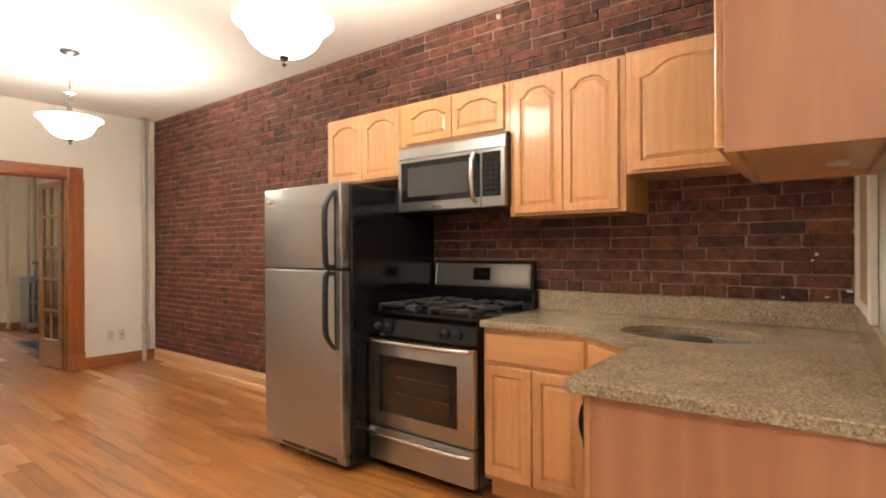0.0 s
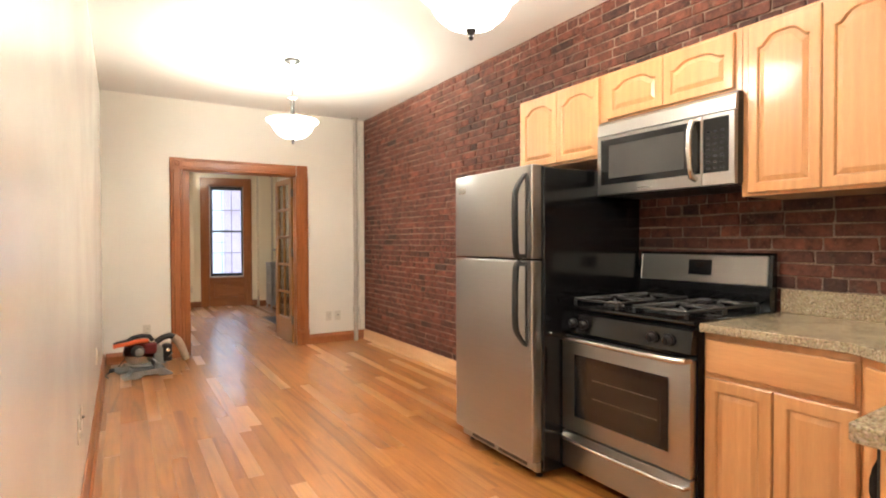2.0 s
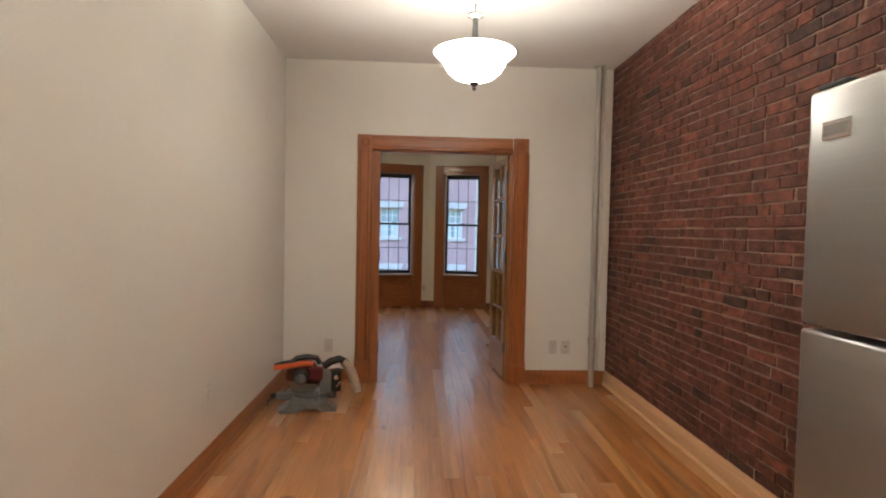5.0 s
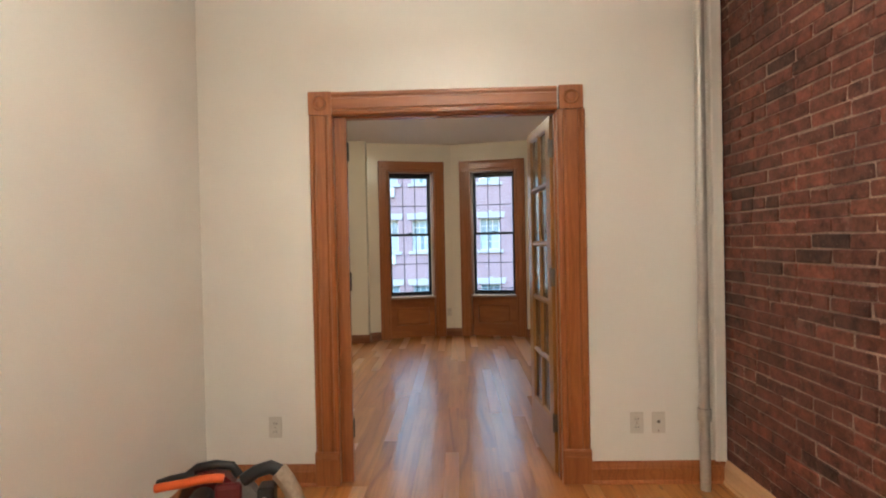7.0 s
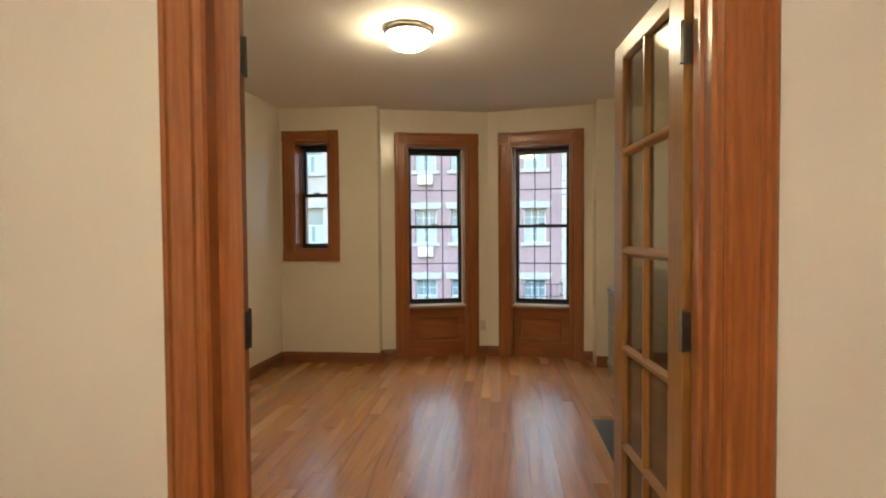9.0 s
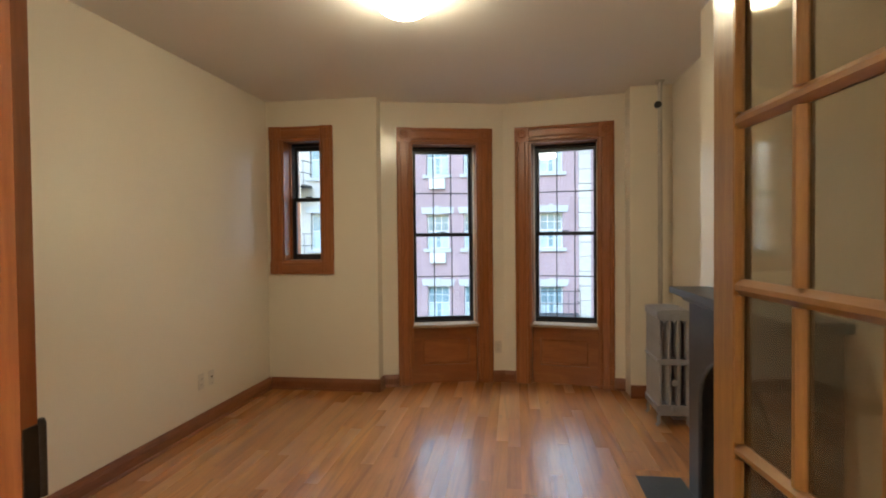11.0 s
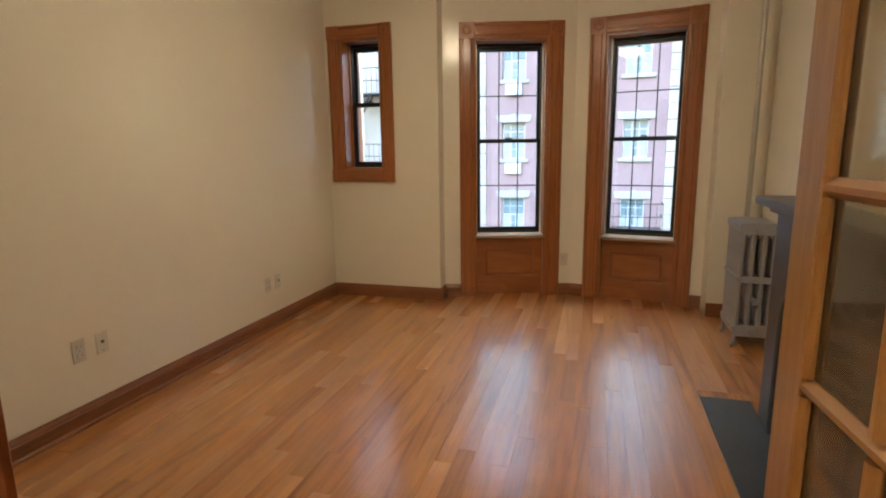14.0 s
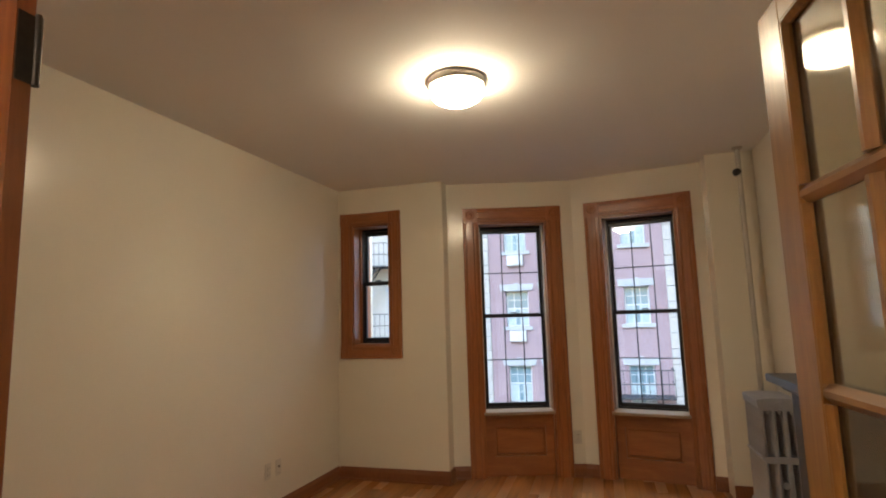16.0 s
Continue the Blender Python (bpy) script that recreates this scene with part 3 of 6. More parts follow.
def skirting(name, a, b, material, h=0.115, t=0.02, cap=True, label="stained oak baseboard with a moulded top"):
    """A baseboard along a to b, standing into the room on the right-hand side of that way."""
    m, n = wall_local(a, b)
    prof = [(0, 0), (-t - 0.014, 0), (-t - 0.013, 0.008), (-t - 0.008, 0.014), (-t, 0.017), (-t, h * 0.68), (-t * 0.8, h * 0.74), (-t * 0.8, h * 0.80), (-t * 0.5, h * 0.9), (-t * 0.35, h), (0, h)]
    ob = structure(name, prism(prof, 'x', 0, n), material, label, "baseboard")
    ob.matrix_world = m
    return ob


skirting("baseboard_north", (0.02, -0.001), (3.55, -0.001), BASE_PINE, 0.125, 0.022, label="pale unstained pine baseboard under the brick")
skirting("baseboard_west_1", (0.0, -0.732), (0.0, -0.012), TRIM_Y)
skirting("baseboard_west_2", (0.0, Y_LEFT + 0.021), (0.0, -2.22), TRIM_Y)
skirting("baseboard_south", (5.95, Y_LEFT), (0.0, Y_LEFT), TRIM_X)
skirting("baseboard_front_south", (-DOOR_T, FY_L2), (FX, FY_L), SKIRT_X, 0.11)
skirting("baseboard_front_west_1", (FX, FY_L + 0.021), (FX, -2.62), SKIRT_Y, 0.11)
skirting("baseboard_front_return", (FX, -2.641), (-4.35, -2.641), SKIRT_X, 0.11)
skirting("baseboard_front_west_2", B0, tuple(MA @ Vector((0.146, 0, 0)))[:2], SKIRT_Y, 0.11)
skirting("baseboard_front_west_3", tuple(MA @ Vector((1.069, 0, 0)))[:2], B1, SKIRT_Y, 0.11)
skirting("baseboard_front_west_4", B1, tuple(MB @ Vector((0.117, 0, 0)))[:2], SKIRT_Y, 0.11)
skirting("baseboard_front_west_5", tuple(MB @ Vector((1.031, 0, 0)))[:2], B2, SKIRT_Y, 0.11)
skirting("baseboard_front_west_6", (-4.23, -0.40), (-4.23, FY_R), SKIRT_Y, 0.11)
skirting("baseboard_front_north", (-4.23, FY_R), (-2.71, FY_R), SKIRT_X, 0.11)


# ---- doorway: casing with corner blocks and plinths, lining, French doors ----
door_frame = thing("doorway_trim", "stained oak door casing with corner blocks and plinths", "door frame", kind="structure")
CW = 0.128
MD = Matrix(((0, -1, 0, 0), (1, 0, 0, 0), (0, 0, 1, 0), (0, 0, 0, 1)))  # local x runs along world y, local y into the wall
door_frame.matrix_world = MD
for a, b in ((OPEN_L - CW, OPEN_L), (OPEN_R, OPEN_R + CW + 0.02)):
    part("casing", fluted(a, b, 0.19, OPEN_H, -0.026), TRIM_Z, door_frame)
    pl = part("plinth", box(a - 0.004, b + 0.004, -0.034, 0, 0, 0.19, 0.004), TRIM_Z, door_frame)
    for k in range(3):
        part("plinth_bead", box(a + 0.004, b - 0.004, -0.040, -0.0341, 0.15 + k * 0.012, 0.158 + k * 0.012, 0.002), TRIM_X, pl)
part("head_casing", fluted(OPEN_L, OPEN_R, OPEN_H, OPEN_H + CW, -0.026, True), TRIM_X, door_frame)
rosette(door_frame, OPEN_L - CW / 2, OPEN_H + CW / 2, CW, -0.032)
rosette(door_frame, OPEN_R + CW / 2 + 0.01, OPEN_H + CW / 2, CW, -0.032)
for a, b in ((OPEN_L - LIN, OPEN_L), (OPEN_R, OPEN_R + LIN)):
    part("jamb", box(a, b, -0.001, DOOR_T + 0.001, 0, OPEN_H), TRIM_Z, door_frame)
part("head_jamb", box(OPEN_L, OPEN_R, -0.001, DOOR_T + 0.001, OPEN_H, OPEN_H + LIN), TRIM_X, door_frame)
for a, b, c in ((OPEN_L, OPEN_L + 0.066, 0.055), (OPEN_R - 0.010, OPEN_R, 0.075)):
    part("door_stop", box(a, b, 0.03, c, 0, OPEN_H - 0.010), TRIM_Z, door_frame)
part("door_stop", box(OPEN_L, OPEN_R, 0.03, 0.075, OPEN_H - 0.010, OPEN_H), TRIM_X, door_frame)
# casing on the front-room side
for a, b in ((OPEN_L - CW - 0.012, OPEN_L - 0.012), (OPEN_R + 0.012, OPEN_R + CW + 0.012)):
    part("casing", box(a, b, DOOR_T, DOOR_T + 0.018, 0, OPEN_H, 0.003), TRIM_Z, door_frame)
part("head_casing", box(OPEN_L - CW, OPEN_R + CW, DOOR_T, DOOR_T + 0.018, OPEN_H, OPEN_H + CW, 0.003), TRIM_X, door_frame)


def french_door(name, m, flip):
    """A leaf of ten lights; local x from the hinge to the free edge, y through its thickness."""
    d = thing(name, "varnished pine French door with ten dusty tinted glass panes, open", "door", m, "French doors", kind="structure")
    W, H, T, st, rt, rb = 0.59, 2.013, 0.040, 0.092, 0.052, 0.283
    z0 = 0.012
    y0, y1 = -T / 2, T / 2
    for a, b in ((0, st), (W - st, W)):
        part("stile", box(a, b, y0, y1, z0, H, 0.002), PINE_Z if flip or a else TRIM_Z, d)
    part("top_rail", box(st, W - st, y0, y1, H - rt, H, 0.001), PINE_Y, d)
    part("bottom_rail", box(st, W - st, y0, y1, z0, z0 + rb, 0.001), PINE_Y, d)
    gx0, gx1, gz0, gz1 = st, W - st, z0 + rb, H - rt
    mu = 0.034
    xc = (gx0 + gx1) / 2
    rows = 5
    ph = (gz1 - gz0 - mu * (rows - 1)) / rows

    def bar(x0, x1, z0_, z1_, upright):
        k = 0.012
        y0, y1 = -0.0175, 0.0175
        if upright:
            return prism([(x0 + k, y0), (x1 - k, y0), (x1, y0 + k), (x1, y1 - k), (x1 - k, y1), (x0 + k, y1), (x0, y1 - k), (x0, y0 + k)], 'z', z0_, z1_)
        return prism([(y0, z0_ + k), (y0 + k, z0_), (y1 - k, z0_), (y1, z0_ + k), (y1, z1_ - k), (y1 - k, z1_), (y0 + k, z1_), (y0, z1_ - k)], 'x', x0, x1)

    for r in range(rows):
        a = gz0 + r * (ph + mu)
        part("muntin", bar(xc - mu / 2, xc + mu / 2, a, a + ph, True), PINE_Z, d)
        if r:
            part("muntin", bar(gx0, gx1, a - mu, a, False), PINE_Y, d)
        for x0, x1 in ((gx0, xc - mu / 2), (xc + mu / 2, gx1)):
            part("pane", box(x0, x1, -0.003, 0.003, a, a + ph), HAZY, d, "slightly dusty brown-tinted glass")
            bd = bmesh.new()
            for s in (-1, 1):
                ya, ym, yb = s * 0.004, s * 0.010, s * 0.019
                for xe, q in ((x0, 1),) if x0 == gx0 else ((x1, -1),):
                    prism([(xe, ya), (xe + q * 0.013, ya), (xe + q * 0.013, ym), (xe + q * 0.003, yb), (xe, yb)], 'z', a, a + ph, bm=bd)
                for ze, q, last in ((a, 1, r == 0), (a + ph, -1, r == rows - 1)):
                    if last:
                        prism([(ya, ze), (ya, ze + q * 0.013), (ym, ze + q * 0.013), (yb, ze + q * 0.003), (yb, ze)], 'x', x0, x1, bm=bd)
            part("glazing_bead", bd, PINE_Z, d)
    for z in (0.24, 1.06, 1.78) if flip else ():
        hg = part("hinge", box(-0.0015, 0.001, y0 + 0.004, y1 - 0.004, z, z + 0.10), HINGE, d, "worn steel butt hinge")
        part("knuckle", lathe([(0, 0), (0.0065, 0), (0.0065, 0.10), (0.004, 0.106), (0, 0.106)], 10, m=pose(-0.002, flip * (T / 2 + 0.004), z)), HINGE, hg, smooth=True)
    return d


# the north leaf stands open into the front room; the south leaf is folded back towards the wall
french_door("door_1", pose(-0.098, -0.885, 0, 0, 0, 180 + 4.5), 1)
french_door("door_2", pose(-0.150, -2.190, 0, 0, 0, 180 + 86), 0)
for z in (0.24, 1.06, 1.78):
    hj = part("hinge_leaf", box(OPEN_L + 0.0661, OPEN_L + 0.068, 0.032, 0.0545, z, z + 0.10), HINGE_DARK, door_frame, "dark steel hinge leaf")
    part("knuckle", lathe([(0, 0), (0.006, 0), (0.006, 0.10), (0.004, 0.106), (0, 0.106)], 10, m=pose(OPEN_L + 0.066, 0.0605, z)), HINGE_DARK, hj, smooth=True)

# ---- kitchen ----
def loop_pts(x0, x1, z0, z1, arch=0.0, nb=8, ns=6, nt=28):
    """Points round a rectangle, its top risen to a cathedral arch."""
    pts = [(x0 + (x1 - x0) * i / nb, z0) for i in range(nb)]
    pts += [(x1, z0 + (z1 - arch - z0) * i / ns) for i in range(ns)]
    for i in range(nt):
        u = 1 - 2 * i / nt
        k = 0.5 + 0.5 * math.cos(math.pi * min(1, abs(u) / 0.90) ** 2.1)
        pts.append(((x0 + x1) / 2 + u * (x1 - x0) / 2, z1 - arch + arch * k))
    pts += [(x0, z1 - arch - (z1 - arch - z0) * i / ns) for i in range(ns)]
    return pts


def loops_mesh(loops, cap_first=False, cap_last=True):
    bm = bmesh.new()
    rings = [[bm.verts.new((x, y, z)) for x, z in pts] for pts, y in loops]
    n = len(rings[0])
    for a, b in zip(rings, rings[1:]):
        for i in range(n):
            bm.faces.new((a[i], a[(i + 1) % n], b[(i + 1) % n], b[i]))
    if cap_first:
        bm.faces.new(rings[0])
    if cap_last:
        bm.faces.new(rings[-1])
    return bm


def panel_door(parent, x0, x1, z0, z1, y, arch, rail=0.055, name="door", label="raised panel oak door"):
    """A raised-panel cabinet door whose front stands at y (the room is towards -y)."""
    t = 0.019
    o = lambda d: loop_pts(x0 + d, x1 - d, z0 + d, z1 - d)
    top = rail + (0.012 if arch else 0)
    i = lambda d: loop_pts(x0 + rail + d, x1 - rail - d, z0 + rail + d, z1 - top - d, max(0.0, arch - 0.1 * d))
    door = part(name, loops_mesh([(i(0.004), y + t), (o(0), y + t), (o(0), y + 0.004), (o(0.004), y), (i(-0.006), y), (i(-0.002), y + 0.003), (i(0), y + 0.010), (i(0.004), y + t)], False, False),
                CAB_Z, parent, label)
    part("raised_field", loops_mesh([(i(0.0005), y + t - 0.002), (i(0.0005), y + 0.0095), (i(0.004), y + 0.0095), (i(0.019), y + 0.004), (i(0.023), y + 0.0025)]), CAB_Z, door)
    return door


def upper_cabinet(x0, x1, z0, z1, doors, arch, label, m=None, depth=0.34, end=None):
    c = thing("upper_cabinet", label, "kitchen cabinet", m, "oak wall cabinets")
    y = -depth
    part("carcass", box(x0, x1, y, -0.004, z0 + 0.02, z1, 0.001), end or CAB_Z, c)
    bm = box(x0, x1, y - 0.002, -0.004, z0, z0 + 0.019)
    part("bottom_rail", bm, CAB_X, c)
    n = doors
    fw = 0.027
    w = (x1 - x0 - 2 * fw) / n
    for i in range(n):
        a = x0 + fw + i * w
        panel_door(c, a + 0.002, a + w - 0.002, z0 + 0.012, z1 - 0.014, y - 0.021, arch, 0.045)
    part("face_frame", box(x0 - 0.001, x1 + 0.001, y - 0.003, y - 0.0005, z0 + 0.001, z1), CAB_Z, c)
    return c


upper_cabinet(3.545, 4.280, 1.715, 2.175, 2, 0.040, "short honey oak wall cabinet with two arched doors over the refrigerator")
upper_cabinet(4.283, 5.055, 1.905, 2.175, 2, 0.034, "short honey oak wall cabinet with two arched doors over the microwave")
upper_cabinet(5.060, 5.687, 1.437, 2.175, 2, 0.046, "tall honey oak wall cabinet with two arched doors")
upper_cabinet(5.692, 6.265, 1.610, 2.180, 1, 0.062, "honey oak corner wall cabinet with one arched door")
# the cabinet on the end wall; its frame is turned with that wall
MK = pose(6.560, 0, 0, 0, 0, -90 + SKEW)
endcab = thing("upper_cabinet", "honey oak wall cabinet with a plain veneer end panel", "kitchen cabinet", MK, "oak wall cabinets")
EC0, EC1 = 0.78, 1.478
part("carcass", box(EC0, EC1 - 0.006, -0.333, -0.004, 1.50, 2.22, 0.001), CAB_Z, endcab)
part("end_panel", box(EC1 - 0.0055, EC1, -0.333, -0.004, 1.48, 2.22, 0.0015), VENEER, endcab, "pale pinkish veneer end panel")
for a, b in ((-0.333, -0.310), (-0.030, -0.004)):
    part("bottom_rail", box(EC0, EC1 - 0.006, a, b, 1.48, 1.4995), CAB_X, endcab)
part("bottom_rail", box(EC0, EC0 + 0.02, -0.310, -0.030, 1.48, 1.4995), CAB_X, endcab)
for i in range(2):
    w = (EC1 - EC0 - 0.03) / 2
    panel_door(endcab, EC0 + 0.012 + i * w, EC0 + 0.010 + (i + 1) * w, 1.495, 2.21, -0.355, 0.06, 0.05)
uc = thing("under_cabinet_clip", "small white plastic clip under the wall cabinet", "bracket", MK)
part("body", box(1.16, 1.20, -0.125, -0.09, 1.468, 1.4795, 0.002), PLASTIC, uc)
part("tab", box(1.165, 1.195, -0.137, -0.1255, 1.470, 1.476, 0.001), PLASTIC, uc)

# base cabinets
bc = thing("base_cabinet", "honey oak base cabinet with a drawer front over two doors", "kitchen cabinet", group="oak base cabinets")
part("carcass", box(5.052, 5.60, -0.600, -0.02, 0.105, 0.872, 0.001), CAB_Z, bc)
part("toe_kick", box(5.055, 5.60, -0.535, -0.50, 0.0, 0.1045), CAB_X, bc)
part("drawer_front", box(5.066, 5.590, -0.621, -0.602, 0.705, 0.845, 0.006, seg=2), CAB_X, bc)
for a, b in ((5.064, 5.330), (5.336, 5.600)):
    panel_door(bc, a, b, 0.135, 0.685, -0.621, 0.0, 0.052)
cb = thing("corner_base_cabinet", "honey oak diagonal corner sink cabinet", "kitchen cabinet", group="oak base cabinets")
part("carcass", prism([(5.602, -0.60), (5.602, -0.02), (6.53, -0.02), (6.53, -0.86), (5.915, -0.86)], 'z', 0.105, 0.69), CAB_Z, cb)
dg = Vector((5.915 - 5.602, -0.86 + 0.60, 0))
MG = Matrix.Translation((5.602, -0.60, 0)) @ Matrix.Rotation(math.atan2(dg.y, dg.x), 4, 'Z')
fb = part("front_board", box(0.0, dg.length, 0.0, 0.018, 0.6905, 0.872), CAB_X, cb)
fb.matrix_local = MG
fr = part("drawer_front", box(0.05, dg.length - 0.035, -0.021, -0.001, 0.705, 0.845, 0.006, seg=2), CAB_X, cb)
fr.matrix_local = MG
d_ = panel_door(cb, 0.05, dg.length - 0.035, 0.135, 0.685, -0.021, 0.0, 0.05)
d_.matrix_local = MG
# the end run along the short wall, with a dishwasher in it
er = thing("end_base_cabinet", "base cabinet with a plain reddish veneer end panel", "kitchen cabinet", group="oak base cabinets")
part("end_panel", box(5.985, 6.625, -1.478, -1.464, 0.0, 0.872, 0.001), VENEER, er, "reddish veneer end panel")
part("front_stile", box(5.966, 5.984, -1.480, -1.455, 0.0, 0.872, 0.002), CAB_Z, er, "honey oak edge stile with small knot")
part("back_rail", box(6.56, 6.60, -1.4635, -0.87, 0.1, 0.872), CAB_Z, er)
dw = thing("dishwasher", "built-in dishwasher with a pocket handle and steel edge", "dishwasher")
part("tub", box(5.995, 6.555, -1.455, -0.875, 0.02, 0.868), BLACK_MATT, dw)
part("door_panel", box(5.952, 5.994, -1.454, -0.876, 0.11, 0.70, 0.004), STEEL_Z, dw, "brushed steel door")
part("control_strip", box(5.950, 5.994, -1.454, -0.876, 0.705, 0.866, 0.005), BLACK_MATT, dw, "black control strip")
part("handle", prism([(5.950, 0.832), (5.943, 0.815), (5.938, 0.79), (5.938, 0.765), (5.943, 0.748), (5.950, 0.730)], 'y', -1.450, -0.88), BLACK, dw, "black pocket handle")

# granite worktop with the sink cut out of it
def worktop():
    c = thing("worktop", "speckled beige granite worktop with a rough front edge", "worktop")
    z0, z1 = 0.873, 0.908
    outer = [(5.058, -0.648), (5.30, -0.640), (5.575, -0.622), (5.68, -0.69), (5.80, -0.785), (5.885, -0.850), (5.905, -0.90), (5.912, -1.20), (5.925, -1.505), (5.94, -1.518),
             (6.25, -1.508), (6.636, -1.490), (6.60, -0.80), (6.552, -0.004), (5.80, -0.004), (5.058, -0.004)]
    cx, cy = 5.995, -0.485
    a0 = radians(-9)
    n = 36
    hole = []
    for i in range(n):
        a = 2 * math.pi * i / n
        r = 1.0 / ((abs(math.cos(a)) ** 2.3 + abs(math.sin(a)) ** 2.3) ** (1 / 2.3))
        px, py = 0.275 * r * math.cos(a), 0.205 * r * math.sin(a)
        hole.append((cx + px * math.cos(a0) - py * math.sin(a0), cy + px * math.sin(a0) + py * math.cos(a0)))
    bm = bmesh.new()
    def edge_loop(pts, z):
        vs = [bm.verts.new((x, y, z)) for x, y in pts]
        return vs, [bm.edges.new((vs[i], vs[(i + 1) % len(vs)])) for i in range(len(vs))]
    tv, te = edge_loop(outer, z1)
    hv, he = edge_loop(hole, z1)
    bmesh.ops.triangle_fill(bm, use_beauty=True, edges=te + he)
    bv, be = edge_loop(outer, z0)
    kv, ke = edge_loop(hole, z0)
    bmesh.ops.triangle_fill(bm, use_beauty=True, edges=be + ke)
    for up, lo in ((tv, bv), (hv, kv)):
        for i in range(len(up)):
            bm.faces.new((up[i], up[(i + 1) % len(up)], lo[(i + 1) % len(lo)], lo[i]))
    slab = part("slab", bm, GRANITE, c)
    bev = slab.modifiers.new("edge", 'BEVEL')
    bev.width, bev.segments, bev.limit_method, bev.angle_limit = 0.004, 2, 'ANGLE', radians(40)
    part("backsplash", box(5.060, 6.548, -0.024, -0.003, 0.9085, 1.018, 0.002), GRANITE, c, "low granite upstand under the brick")
    s = part("backsplash", box(0.026, 1.478, -0.022, -0.003, 0.9085, 1.018, 0.002), GRANITE, c)
    s.matrix_local = MK
    # sink
    k = thing("kitchen_sink", "undermounted stainless steel corner sink bowl", "sink")
    bm = bmesh.new()
    def ring(sc, z):
        return [bm.verts.new((cx + (x - cx) * sc, cy + (y - cy) * sc, z)) for x, y in hole]
    rings = [ring(1.06, 0.8715), ring(1.01, 0.8715), ring(1.0, 0.86), ring(0.99, 0.685), ring(0.95, 0.655), ring(0.5, 0.648), ring(0.12, 0.646)]
    for a, b in zip(rings, rings[1:]):
        for i in range(n):
            bm.faces.new((a[i], a[(i + 1) % n], b[(i + 1) % n], b[i]))
    part("bowl", bm, SINK_STEEL, k, smooth=True)
    part("drain", lathe([(0, 0.640), (0.03, 0.641), (0.034, 0.647), (0.044, 0.6485), (0.044, 0.644)], 20, m=Matrix.Translation((cx, cy, 0))), CHROME, k, "chrome drain", True)


worktop()

# end wall of the kitchen: a stub with a boarded window in white trim
ew = structure("wall_kitchen_end", box(0.0, 1.60, 0.0, 0.10, 0, 2.9), PAINT, "cream painted stub wall at the end of the kitchen", "wall")
ew.matrix_world = MK
ws = thing("kitchen_end_window", "white-trimmed opening closed by a tan board", "window", MK, kind="structure")
TAN = plain("tan_board", (0.40, 0.25, 0.14), 0.6, vary=0.1)
for a, b in ((0.002, 0.09), (0.66, 0.74)):
    part("trim", box(a, b, -0.024, -0.002, 1.02, 2.2, 0.003), WHITE_TRIM, ws, "white painted trim")
part("head_trim", box(0.09, 0.66, -0.024, -0.002, 2.12, 2.2, 0.003), WHITE_TRIM, ws)
part("sill", box(0.09, 0.66, -0.020, -0.002, 1.02, 1.05, 0.003), WHITE_TRIM, ws)
part("board", box(0.0905, 0.6595, -0.010, -0.002, 1.0505, 2.1195), TAN, ws, "tan board")


